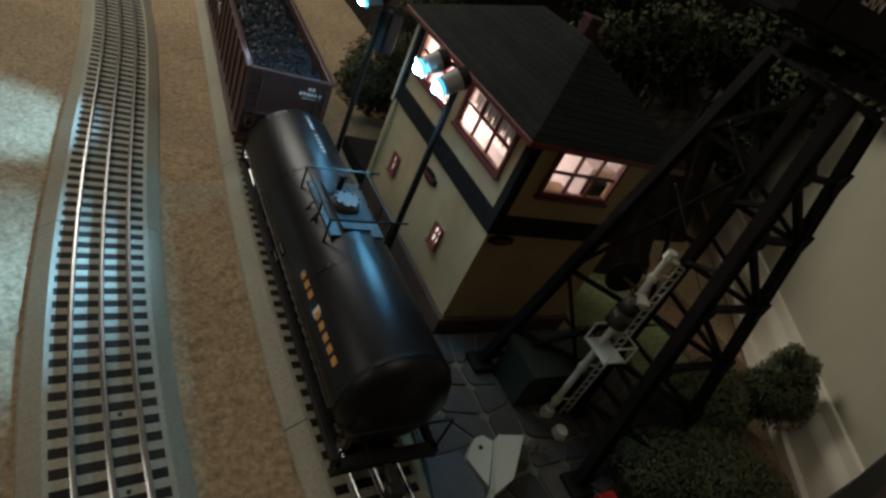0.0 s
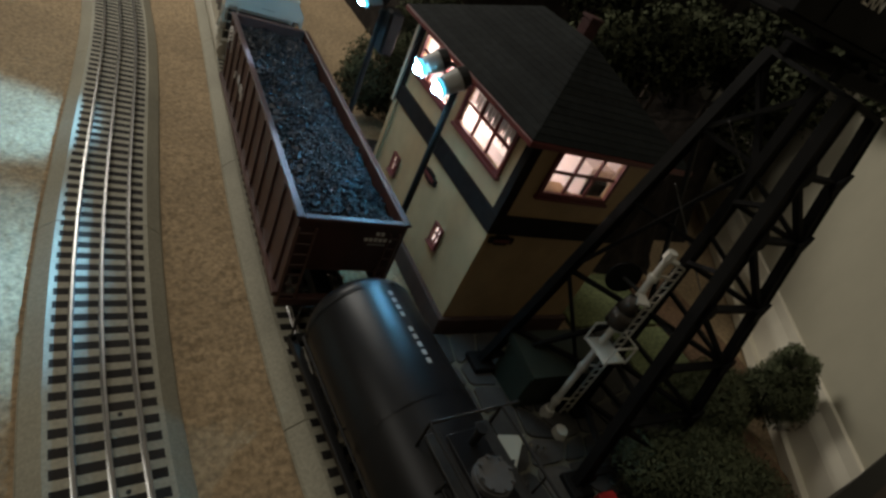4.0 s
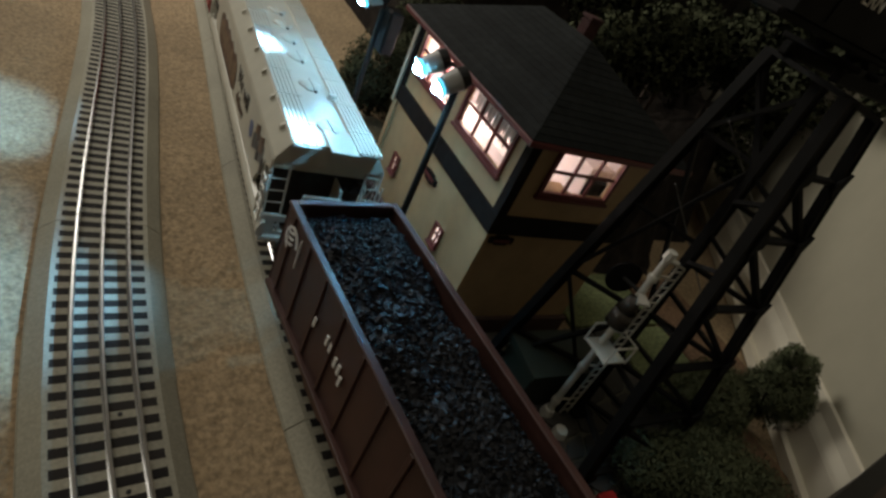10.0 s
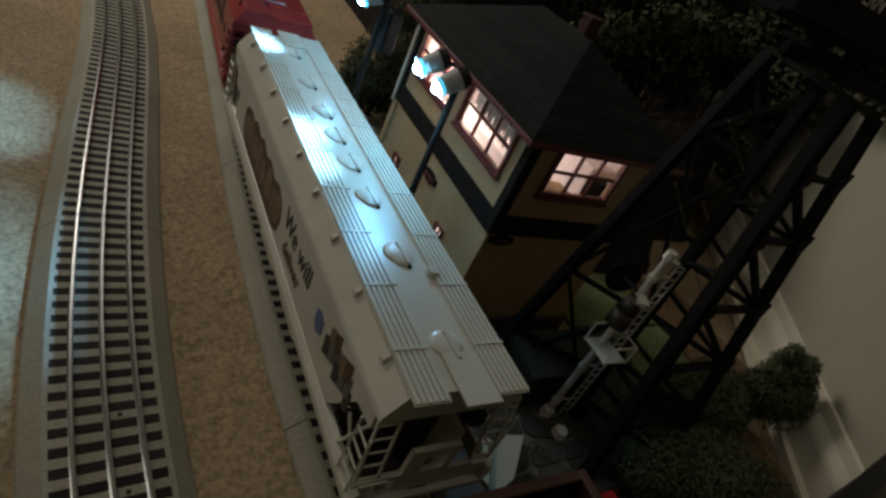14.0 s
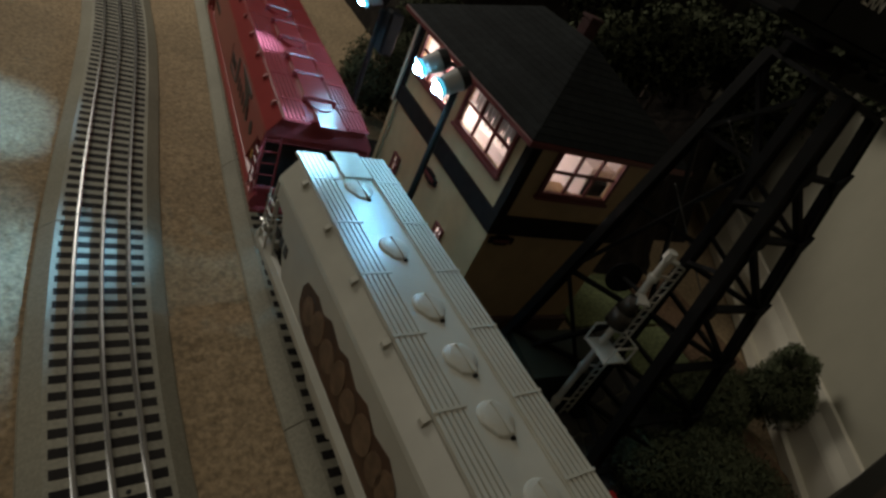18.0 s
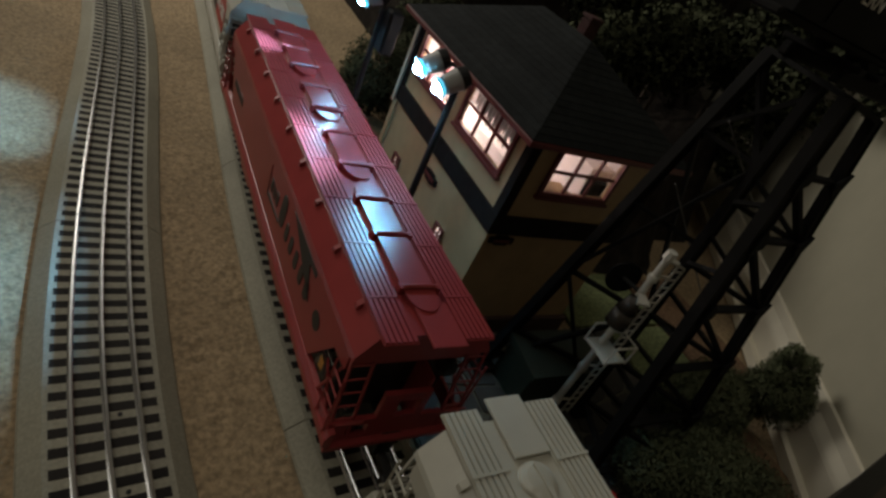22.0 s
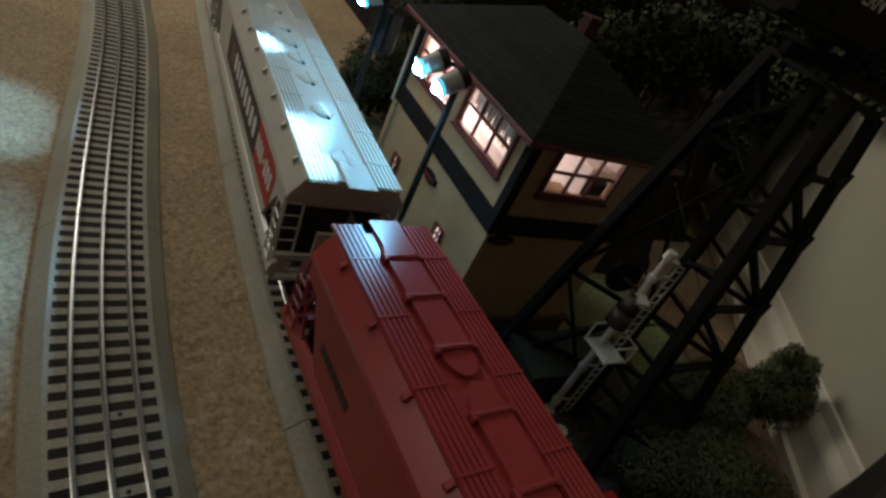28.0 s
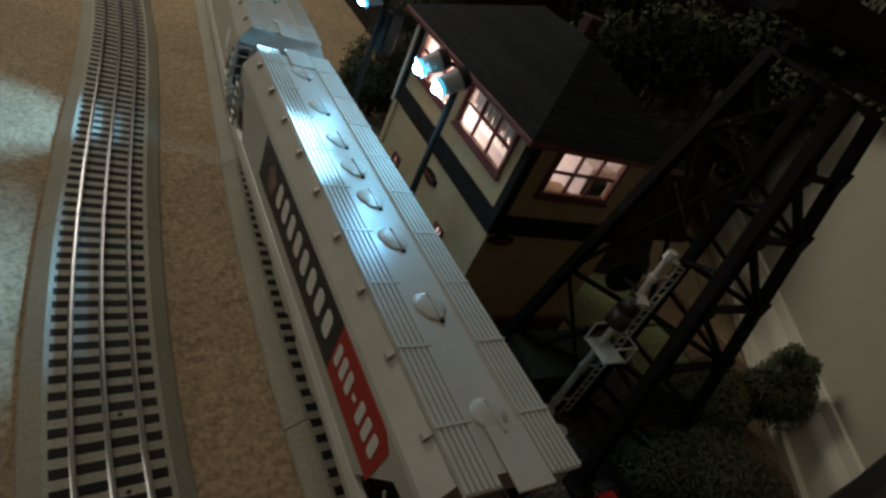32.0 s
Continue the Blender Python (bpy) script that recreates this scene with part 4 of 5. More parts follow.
def coal_car():
    L = 0.323
    h = L / 2
    car = thing("coal_hopper_car", "oxide brown ribbed hopper car heaped with black coal", "model train car", group="cars of the moving train")
    wheels = []
    z0, zt, w = 0.034, 0.0975, 0.0370
    for side in (-1, 1):
        a, b = sorted((side * (w - 0.0022), side * (w - 0.0004)))
        sheet = part("side_sheet", box(B(), (a, -h, z0), (b, h, zt - 0.001)), HOPPER_BROWN, car)
        rib = mesh_of(box(B(), (min(side * (w - 0.0004), side * (w + 0.0012)), -0.0016, z0 + 0.001), (max(side * (w - 0.0004), side * (w + 0.0012)), 0.0016, zt - 0.003), 0.0004), HOPPER_BROWN, "rib")
        for k in range(12):
            part("rib", rib, None, sheet, m=pose(0, -h + 0.012 + k * (L - 0.024) / 11, 0))
        part("side_sill", box(B(), (min(side * (w - 0.002), side * (w + 0.003)), -h, z0 - 0.004), (max(side * (w - 0.002), side * (w + 0.003)), h, z0), 0.0006), HOPPER_BROWN, car)
        part("top_rim", box(B(), (min(side * (w - 0.0035), side * (w + 0.0015)), -h - 0.001, zt - 0.0025), (max(side * (w - 0.0035), side * (w + 0.0015)), h + 0.001, zt), 0.0006), HOPPER_BROWN, car)
    for end in (-1, 1):
        a, b = sorted((end * (h - 0.002), end * h))
        end_sheet = part("end_sheet", box(B(), (-w + 0.0022, a, 0.058), (w - 0.0022, b, zt - 0.001)), HOPPER_BROWN, car)
        a, b = sorted((end * (h - 0.0035), end * (h + 0.0015)))
        part("top_rim", box(B(), (-w + 0.0036, a, zt - 0.0025), (w - 0.0036, b, zt - 0.0001), 0.0006), HOPPER_BROWN, car)
        a, b = sorted((end * h, end * (h + 0.0004)))
        for n, left, z in ((2, 0.0160, 0.0865), (6, 0.0090, 0.0815)):
            for k in range(n):
                x = left + 0.0034 * k
                part("writing", box(B(), (x, a, z), (x + 0.0024, b, z + 0.0026)), WHITE_PRINT, end_sheet)
        part("writing", box(B(), (0.0120, a, 0.0785), (0.0270, b, 0.0792)), LAMP_GREY, end_sheet)
        bm = B()
        prism(bm, [(end * (h - 0.001), 0.058), (end * (h - 0.05), 0.030), (end * (h - 0.05), 0.027), (end * (h + 0.0), 0.055)], 0, -w + 0.002, w - 0.002)
        part("slope_sheet", bm, HOPPER_BROWN, car)
        for x in (-w + 0.001, w - 0.005):
            ladder(car, HOPPER_BROWN, x, x + 0.011 if x < 0 else x - 0.007, end * (h + 0.0022), 0.030, 0.090, 7)
        part("end_sill", box(B(), (-w, min(end * (h - 0.003), end * (h + 0.003)), 0.024), (w, max(end * (h - 0.003), end * (h + 0.003)), 0.031), 0.0006), HOPPER_BROWN, car)
        for x in (-w + 0.003, w - 0.003):
            part("corner_post", box(B(), (x - 0.002, min(end * (h - 0.003), end * h), 0.031), (x + 0.002, max(end * (h - 0.003), end * h), 0.058)), HOPPER_BROWN, car)
        part("draft_sill", box(B(), (-0.006, min(end * (h - 0.09), end * h), 0.016), (0.006, max(end * (h - 0.09), end * h), 0.026)), STEEL, car)
        coupler(car, end * h, end)
        truck(car, end * (h - 0.048), wheels)
    bm = B()
    prism(bm, [(-h + 0.05, 0.034), (-0.085, 0.016), (-0.060, 0.016), (-0.03, 0.034), (-0.012, 0.016), (0.012, 0.016), (0.03, 0.034), (0.060, 0.016), (0.085, 0.016), (h - 0.05, 0.034)], 0, -w + 0.003, w - 0.003)
    part("hopper_bays", bm, HOPPER_BROWN, car)
    # emblem and number marks on the side
    x = -w - 0.0005 + 0.001
    def stroke(points, width, name="writing", label=""):
        bm = B()
        for (ua, za), (ub, zb) in zip(points, points[1:]):
            beam(bm, (-w - 0.0009, ua - h, za), (-w - 0.0009, ub - h, zb), 0.0010, width, (0, 0.3, 1))
        part(name, bm, WHITE_PRINT, car, label)
    curl = [(0.307 - 0.0085 * math.cos(k * 0.33), 0.079 + 0.0085 * math.sin(k * 0.33)) for k in range(14)]
    stroke(curl, 0.0019, "emblem", "white curled emblem")
    for k in range(3):
        stroke([(0.3125, 0.0745 + k * 0.0042), (0.3075, 0.0752 + k * 0.0042), (0.3050, 0.0772 + k * 0.0040)], 0.0013, "emblem")
    stroke([(0.2945, 0.068), (0.2945, 0.089)], 0.0008, "emblem")
    for u, z, n in ((0.2525, 0.062, 1), (0.2350, 0.066, 2), (0.2215, 0.064, 2), (0.2120, 0.060, 1)):
        for k in range(n):
            q = u - k * 0.0052
            stroke([(q, z), (q, z + 0.0066)], 0.0024)
    # the heaped load
    rng = np.random.default_rng(11)
    nx, ny = 30, 130
    gx, gy = np.linspace(-w + 0.003, w - 0.003, nx), np.linspace(-h + 0.003, h - 0.003, ny)
    verts, faces = [], []
    for i in range(nx):
        for j in range(ny):
            edge = min(1.0, (1 - abs(gx[i]) / 0.034) * 2.2, (h - abs(gy[j])) / 0.022)
            z = 0.0850 + 0.0085 * max(edge, 0) ** 0.7 + 0.0055 * noise.noise(Vector((gx[i] * 48, gy[j] * 40, 1.3))) + (rng.random() - 0.5) * 0.0018
            verts.append((gx[i], gy[j], z))
    for i in range(nx - 1):
        for j in range(ny - 1):
            a = i * ny + j
            faces.append((a, a + ny, a + ny + 1, a + 1))
    data = bpy.data.meshes.new("coal_bed")
    data.from_pydata(verts, [], faces)
    data.materials.append(COAL)
    part("coal_bed", data, None, car, "black coal heap")
    verts, faces = [], []
    for k in range(3200):
        x, y = rng.uniform(-w + 0.005, w - 0.005), rng.uniform(-h + 0.006, h - 0.006)
        edge = min(1.0, (1 - abs(x) / 0.034) * 2.2, (h - abs(y)) / 0.022)
        z = 0.0850 + 0.0085 * max(edge, 0) ** 0.7 + 0.0055 * noise.noise(Vector((x * 48, y * 40, 1.3))) + 0.0004
        s = rng.uniform(0.0009, 0.0021) if k % 5 else rng.uniform(0.0022, 0.0034)
        n = len(verts)
        axes = rng.normal(size=(3, 3))
        q, _ = np.linalg.qr(axes)
        for p in ((1, 0, 0), (-1, 0, 0), (0, 1, 0), (0, -1, 0), (0, 0, 1), (0, 0, -1)):
            v = q @ (np.array(p) * s * rng.uniform(0.6, 1.2))
            verts.append((x + v[0], y + v[1], z + v[2]))
        for a, b, c in ((0, 2, 4), (2, 1, 4), (1, 3, 4), (3, 0, 4), (2, 0, 5), (1, 2, 5), (3, 1, 5), (0, 3, 5)):
            faces.append((n + a, n + b, n + c))
    data = bpy.data.meshes.new("loose_coal")
    data.from_pydata(verts, [], faces)
    data.materials.append(COAL)
    ob = part("loose_coal", data, None, car, "loose lumps of coal")
    ob["kind"] = "stuff"
    TRAIN.append((car, wheels, 0.4660 + h, h - 0.048))


def tank_car():
    L = 0.300
    h = L / 2
    car = thing("tank_car", "black tank car with a railed dome platform and orange side lettering", "model train car", group="cars of the moving train")
    wheels = []
    r, zc = 0.0345, 0.0525
    bm = B()
    rings = []
    stations = [(-0.146, 0.0), (-0.1455, 0.35), (-0.143, 0.62), (-0.139, 0.84), (-0.134, 0.96), (-0.129, 1.0)]
    stations = stations + [(-0.045, 1.0), (0.045, 1.0)] + [(-y, f) for y, f in stations[::-1]]
    n = 40
    for y, f in stations:
        if f == 0:
            rings.append([bm.verts.new((0, y, zc))])
        else:
            rings.append([bm.verts.new((r * f * math.cos(k * math.tau / n), y, zc + r * f * math.sin(k * math.tau / n))) for k in range(n)])
    for a, b in zip(rings, rings[1:]):
        for k in range(n):
            k2 = (k + 1) % n
            if len(a) == 1:
                bm.faces.new((a[0], b[k], b[k2]))
            elif len(b) == 1:
                bm.faces.new((a[k], b[0], a[k2]))
            else:
                bm.faces.new((a[k], b[k], b[k2], a[k2]))
    bmesh.ops.recalc_face_normals(bm, faces=bm.faces[:])
    tank = part("tank", bm, BLACK_PAINT, car, "glossy black cylindrical tank", smooth=True)
    for y in (-0.128, -0.050, 0.050, 0.128):
        bm = B()
        for k in range(n):
            a0, a1 = k * math.tau / n, (k + 1) * math.tau / n
            v = [bm.verts.new(((r + d) * math.cos(a), y + e, zc + (r + d) * math.sin(a))) for a, d, e in
                 ((a0, 0.0004, -0.0012), (a1, 0.0004, -0.0012), (a1, 0.0004, 0.0012), (a0, 0.0004, 0.0012))]
            bm.faces.new(v)
        part("tank_band", bm, BLACK_PAINT, tank, smooth=True)
    # dome platform
    z = zc + r
    part("platform", box(B(), (-0.019, -0.030, z - 0.0035), (-0.010, 0.030, z - 0.0015), 0.0004), STEEL, car, "grey walkway plate")
    part("platform", box(B(), (0.010, -0.030, z - 0.0035), (0.019, 0.030, z - 0.0015), 0.0004), STEEL, car, "grey walkway plate")
    part("platform", box(B(), (-0.0100, -0.026, z - 0.0005), (0.0100, 0.026, z + 0.0010), 0.0004), BLACK_PAINT, car, "dark dome plate")
    bm = B()
    rod(bm, (0, 0.0, z), (0, 0.0, z + 0.004), 0.0098, 20)
    rod(bm, (0, 0.0, z + 0.004), (0, 0.0, z + 0.006), 0.0090, 20)
    for k in range(8):
        a = k * math.tau / 8
        rod(bm, (0.0082 * math.cos(a), 0.0082 * math.sin(a), z + 0.005), (0.0082 * math.cos(a), 0.0082 * math.sin(a), z + 0.0075), 0.0009, 6)
    part("dome", bm, DOME_GREY, car, "dark grey bolted dome lid")
    bm = B()
    rod(bm, (0.001, 0.019, z), (0.001, 0.019, z + 0.011), 0.0022, 10)
    rod(bm, (0.001, 0.019, z + 0.011), (0.001, 0.019, z + 0.0125), 0.0030, 10)
    part("valve", bm, BLACK_PLASTIC, car, "black safety valve")
    for side in (-1, 1):
        bm = B()
        x = side * 0.0215
        for y in (-0.029, 0.029):
            rod(bm, (x, y, z - 0.016), (x, y, z + 0.010), 0.0008, 6)
        rod(bm, (x, -0.029, z + 0.010), (x, 0.029, z + 0.010), 0.0008, 6)
        rod(bm, (x, -0.010, z - 0.016), (x, -0.010, z + 0.010), 0.0006, 6)
        part("handrail", bm, BLACK_PLASTIC, car, "thin black bent handrail")
        bm = B()
        for y in (-0.006, 0.006):
            rod(bm, (side * 0.020, y, z - 0.002), (side * 0.0385, y, zc - 0.014), 0.0008, 6)
        for k in range(7):
            f = (k + 0.5) / 7
            rod(bm, (side * (0.020 + 0.0185 * f), -0.006, z - 0.002 - (z - zc + 0.012) * f), (side * (0.020 + 0.0185 * f), 0.006, z - 0.002 - (z - zc + 0.012) * f), 0.0006, 6)
        part("ladder", bm, BLACK_PLASTIC, car)
        part("side_sill", box(B(), (min(side * 0.028, side * 0.033), -h, 0.0190), (max(side * 0.028, side * 0.033), h, 0.0235), 0.0006), BLACK_PLASTIC, car)
        bm = B()
        rod(bm, (side * 0.0365, -0.128, zc - 0.006), (side * 0.0365, 0.128, zc - 0.006), 0.0007, 6)
        for y in (-0.128, -0.064, 0.0, 0.064, 0.128):
            rod(bm, (side * 0.0335, y, zc - 0.006), (side * 0.0365, y, zc - 0.006), 0.0006, 6)
        part("side_rail", bm, BLACK_PLASTIC, car)
    bm = B()
    rod(bm, (-0.0215, 0.029, z + 0.010), (0.0330, 0.029, z + 0.010), 0.0008, 6)
    part("cross_rail", bm, STEEL, car, "dark grey cross rail")
    part("cross_rail", rod(B(), (-0.0215, -0.029, z + 0.010), (0.0330, -0.029, z + 0.010), 0.0008, 6), BLACK_PLASTIC, car)
    # lettering shapes on the curved side
    def on_tank(angle, y, dy, dang, mat, name="lettering"):
        bm = B()
        a0, a1 = angle - dang / 2, angle + dang / 2
        rr = r + 0.0004
        bm.faces.new([bm.verts.new((rr * math.cos(a), yy, zc + rr * math.sin(a))) for a, yy in ((a0, y), (a0, y + dy), ((a0 + a1) / 2, y + dy), (a1, y + dy), (a1, y), ((a0 + a1) / 2, y))])
        part(name, bm, mat, tank)
    for k in range(9):
        if k == 3:
            on_tank(2.84, 0.2455 - 0.2925 - 0.0085 * k - 0.004, 0.0060, 0.19, WHITE_PRINT, "emblem")
        else:
            on_tank(2.84, 0.2545 - 0.2925 - 0.0085 * k - 0.0065, 0.0052, 0.13, ORANGE_PRINT)
    for k in range(10):
        if k != 4:
            on_tank(1.46, 0.118 - 0.0056 * k, 0.0034, 0.085, LAMP_GREY, "writing")
    for end in (-1, 1):
        part("end_sill", box(B(), (-0.033, min(end * (h - 0.006), end * (h + 0.001)), 0.0165), (0.033, max(end * (h - 0.006), end * (h + 0.001)), 0.0235), 0.0006), BLACK_PLASTIC, car)
        part("saddle", prism(B(), [(-0.026, 0.0235), (0.026, 0.0235), (0.028, 0.034), (0.014, 0.0215), (-0.014, 0.0215), (-0.028, 0.034)], 1, end * 0.100 - 0.006, end * 0.100 + 0.006), BLACK_PLASTIC, car)
        bm = B()
        rod(bm, (-0.032, end * (h - 0.002), 0.050), (0.032, end * (h - 0.002), 0.050), 0.0008, 6)
        for x in (-0.032, 0.032):
            rod(bm, (x, end * (h - 0.002), 0.0235), (x, end * (h - 0.002), 0.050), 0.0008, 6)
        part("end_rail", bm, BLACK_PLASTIC, car)
        coupler(car, end * h, end)
        truck(car, end * (h - 0.046), wheels)
    part("centre_sill", box(B(), (-0.008, -h, 0.0150), (0.008, h, 0.0185)), BLACK_PLASTIC, car)
    TRAIN.append((car, wheels, 0.2925, h - 0.046))


tank_car()
coal_car()
white_car()
red_car()
grey_car()
last_car()


# ---- floodlight poles ----
def floodlight_pole(x, y, top, arm, heads, aim, box_at=None):
    """A black pole with an arm reaching over the track and grey-hooded floodlights on it."""
    pole = thing("floodlight_pole", "black pole with lit grey-hooded floodlights beside the track", "lamp post", group="floodlight poles beside the track")
    bm = B()
    rod(bm, (x, y, 0.0), (x, y, 0.004), 0.0065, 16)
    rod(bm, (x, y, 0.004), (x, y, 0.010), 0.0045, 12, 0.0032)
    part("base", bm, BLACK_PLASTIC, pole, "round black foot")
    part("post", rod(B(), (x, y, 0.008), (x, y, top), 0.0028, 12, 0.0024), BLACK_PLASTIC, pole)
    part("arm", rod(B(), (x, y, top - 0.002), arm, 0.0016, 8), BLACK_PLASTIC, pole)
    if box_at:
        part("gear_box", box(B(), *box_at, 0.002), STEEL_BLACK, pole, "black gear box on the pole")
    for h, target in zip(heads, aim):
        h, target = Vector(h), Vector(target)
        way = (target - h).normalized()
        hood = part("hood", rod(B(), h - way * 0.0035, h - way * 0.0140, 0.0062, 20, 0.0074), LAMP_GREY, pole, "grey cylindrical lamp hood")
        bm = B()
        rod(bm, h - way * 0.0140, h - way * 0.0200, 0.0080, 20, 0.0066)
        part("housing", bm, BLACK_PLASTIC, hood, "black lamp housing")
        bm = B()
        rod(bm, h - way * 0.0042, h + way * 0.0012, 0.0038, 22, 0.0072)
        bmesh.ops.delete(bm, geom=[f for f in bm.faces if len(f.verts) > 4 and f.calc_center_median().dot(way) > h.dot(way)], context="FACES")
        bmesh.ops.solidify(bm, geom=bm.faces[:], thickness=0.0004)
        part("reflector", bm, LAMP_GREY, hood, "small flared reflector")
        part("bracket", rod(B(), h - way * 0.019, Vector(arm), 0.0013, 8), BLACK_PLASTIC, pole)
        bm = B()
        bmesh.ops.create_uvsphere(bm, u_segments=16, v_segments=10, radius=0.0036, matrix=Matrix.Translation(h + way * 0.0016))
        part("bulb", bm, BULB, hood, "glowing cold white bulb", smooth=True)
        part("lens", rod(B(), h - way * 0.0022, h - way * 0.0006, 0.0050, 22, 0.0066), HALO, hood, "glowing cyan disc in place of the halo around the bulb")
    return pole


HEADS_A = [(0.0366, 0.3352, 0.1940), (0.0366, 0.3030, 0.1958)]
AIM_A = [(-0.235, 0.352, 0.0), (-0.235, 0.298, 0.0)]
HEAD_B = [(0.0366, 0.4680, 0.1920)]
AIM_B = [(-0.235, 0.528, 0.0)]
floodlight_pole(0.0500, 0.3055, 0.196, (0.0545, 0.3190, 0.2045), HEADS_A, AIM_A)
floodlight_pole(0.0500, 0.4560, 0.192, (0.0545, 0.4670, 0.2020), HEAD_B, AIM_B, ((0.0505, 0.4380, 0.160), (0.0630, 0.4545, 0.197)))
for k, (h, target) in enumerate(zip(HEADS_A + HEAD_B, AIM_A + AIM_B)):
    way = (Vector(target) - Vector(h)).normalized()
    lamp("floodlight_beam", "SPOT", (6.0, 5.0, 12.0)[k], COLD, look(tuple(Vector(h) + way * 0.0055), target), radius=0.010, cone=(36, 36, 28)[k], blend=0.75)


# ---- signal mast ----
def signal_mast():
    mast = thing("signal_mast", "grey model signal mast with a ladder, platform and round signal head", "railway signal")
    x, y = 0.1650, 0.1775
    bm = B()
    rod(bm, (x, y, 0.004), (x, y, 0.012), 0.0055, 12, 0.0045)
    part("mast_foot", bm, SIGNAL_GREY, mast)
    part("foot_cup", rod(B(), (x, 0.1583, 0.0045), (x, 0.1583, 0.0110), 0.0062, 16, 0.0050), SIGNAL_GREY, mast, "pale round foot cup")
    part("mast_pole", rod(B(), (x, y, 0.010), (x, y, 0.168), 0.0027, 12, 0.0024), SIGNAL_GREY, mast)
    for z in (0.020, 0.060, 0.105, 0.150):
        part("collar", rod(B(), (x, y, z), (x, y, z + 0.004), 0.0036, 12), SIGNAL_GREY, mast)
    bm = B()
    rod(bm, (x, y, 0.168), (x, y, 0.174), 0.0042, 8, 0.0036)
    rod(bm, (x, y - 0.004, 0.170), (x + 0.002, y - 0.007, 0.170), 0.0015, 8)
    part("finial", bm, SIGNAL_GREY, mast)
    ladder_x = x + 0.0125
    ladder_part = part("ladder", beam(B(), (ladder_x, y - 0.002, 0.006), (ladder_x, y - 0.002, 0.165), 0.0013, 0.0013), SIGNAL_GREY, mast)
    part("ladder_rail", beam(B(), (ladder_x + 0.0085, y - 0.002, 0.006), (ladder_x + 0.0085, y - 0.002, 0.162), 0.0013, 0.0013), SIGNAL_GREY, ladder_part)
    rung = mesh_of(rod(B(), (0, 0, 0), (0.0085, 0, 0), 0.0007, 6), SIGNAL_GREY, "rung")
    for k in range(22):
        part("rung", rung, None, ladder_part, m=pose(ladder_x, y - 0.002, 0.010 + 0.0071 * k))
    for z in (0.022, 0.062, 0.107, 0.152):
        part("stay", rod(B(), (x, y, z + 0.002), (ladder_x, y - 0.002, z + 0.002), 0.0010, 6), SIGNAL_GREY, mast)
    for dx, z in ((0.0, 0.165), (0.0085, 0.162)):
        part("ladder_hook", rod(B(), (x, y, 0.167), (ladder_x + dx, y - 0.002, z), 0.0009, 6), SIGNAL_GREY, mast)
    z = 0.0865
    part("platform", box(B(), (x - 0.011, y - 0.018, z), (x + 0.010, y + 0.006, z + 0.0016), 0.0003), SIGNAL_GREY, mast, "grey service platform")
    platform_edge = [(-0.011, -0.018), (0.010, -0.018), (0.010, 0.006), (-0.011, 0.006)]
    for (ax, ay), (bx, by) in zip(platform_edge[:3], platform_edge[1:]):
        part("guard_rail", rod(B(), (x + ax, y + ay, z + 0.016), (x + bx, y + by, z + 0.016), 0.0008, 6), SIGNAL_GREY, mast)
    for ax, ay in platform_edge:
        part("guard_post", rod(B(), (x + ax, y + ay, z), (x + ax, y + ay, z + 0.016), 0.0008, 6), SIGNAL_GREY, mast)
    for k in range(7):
        part("plate_bar", box(B(), (x - 0.010 + 0.003 * k, y - 0.0175, z + 0.0016), (x - 0.0092 + 0.003 * k, y + 0.004, z + 0.0021)), SIGNAL_GREY, mast)
    # the head: round target, bell-shaped lamp and brackets
    part("target", rod(B(), (x - 0.004, y + 0.016, 0.1380), (x - 0.0045, y + 0.0145, 0.1380), 0.0125, 28), STEEL_BLACK, mast, "round black signal target")
    bm = B()
    rod(bm, (x - 0.0085, y - 0.004, 0.1130), (x - 0.0085, y - 0.004, 0.1260), 0.0082, 22, 0.0074)
    rod(bm, (x - 0.0085, y - 0.004, 0.1260), (x - 0.0085, y - 0.004, 0.1370), 0.0074, 22, 0.0042)
    part("lamp_bell", bm, LAMP_BELL, mast, "smoky bell-shaped signal lamp", smooth=True)
    for z in (0.1110, 0.1370):
        part("lamp_bracket", prism(B(), [(x, y + 0.002), (x - 0.013, y - 0.010), (x - 0.003, y - 0.013), (x + 0.002, y - 0.002)], 2, z, z + 0.0016), SIGNAL_GREY, mast)
    part("target_bracket", rod(B(), (x - 0.004, y + 0.015, 0.1380), (x, y, 0.1380), 0.0016, 8), BLACK_PLASTIC, mast)


signal_mast()


def relay_box():
    ob = thing("relay_box", "ivory plastic relay box with a keyhole tab on the stone paving", "electric box")
    bm = B()
    prism(bm, [(0.0740, 0.118), (0.0935, 0.1255), (0.1195, 0.1540), (0.0985, 0.1575)], 2, 0.0055, 0.020)
    part("case", bm, IVORY, ob)
    bm = B()
    prism(bm, [(0.0715, 0.1480), (0.0780, 0.1275), (0.0980, 0.1575), (0.0920, 0.1630), (0.0850, 0.1620), (0.0760, 0.1540)], 2, 0.0055, 0.0125)
    part("tab", bm, IVORY, ob, "rounded ivory tab")
    part("keyhole", rod(B(), (0.0856, 0.1543, 0.0124), (0.0856, 0.1543, 0.0130), 0.0017, 10), BLACK_PLASTIC, ob)
    for k in range(4):
        part("terminal", rod(B(), (0.124 + 0.005 * k, 0.152 - 0.002 * k, 0.005), (0.124 + 0.005 * k, 0.152 - 0.002 * k, 0.0115), 0.0014, 8), CHROME, ob)


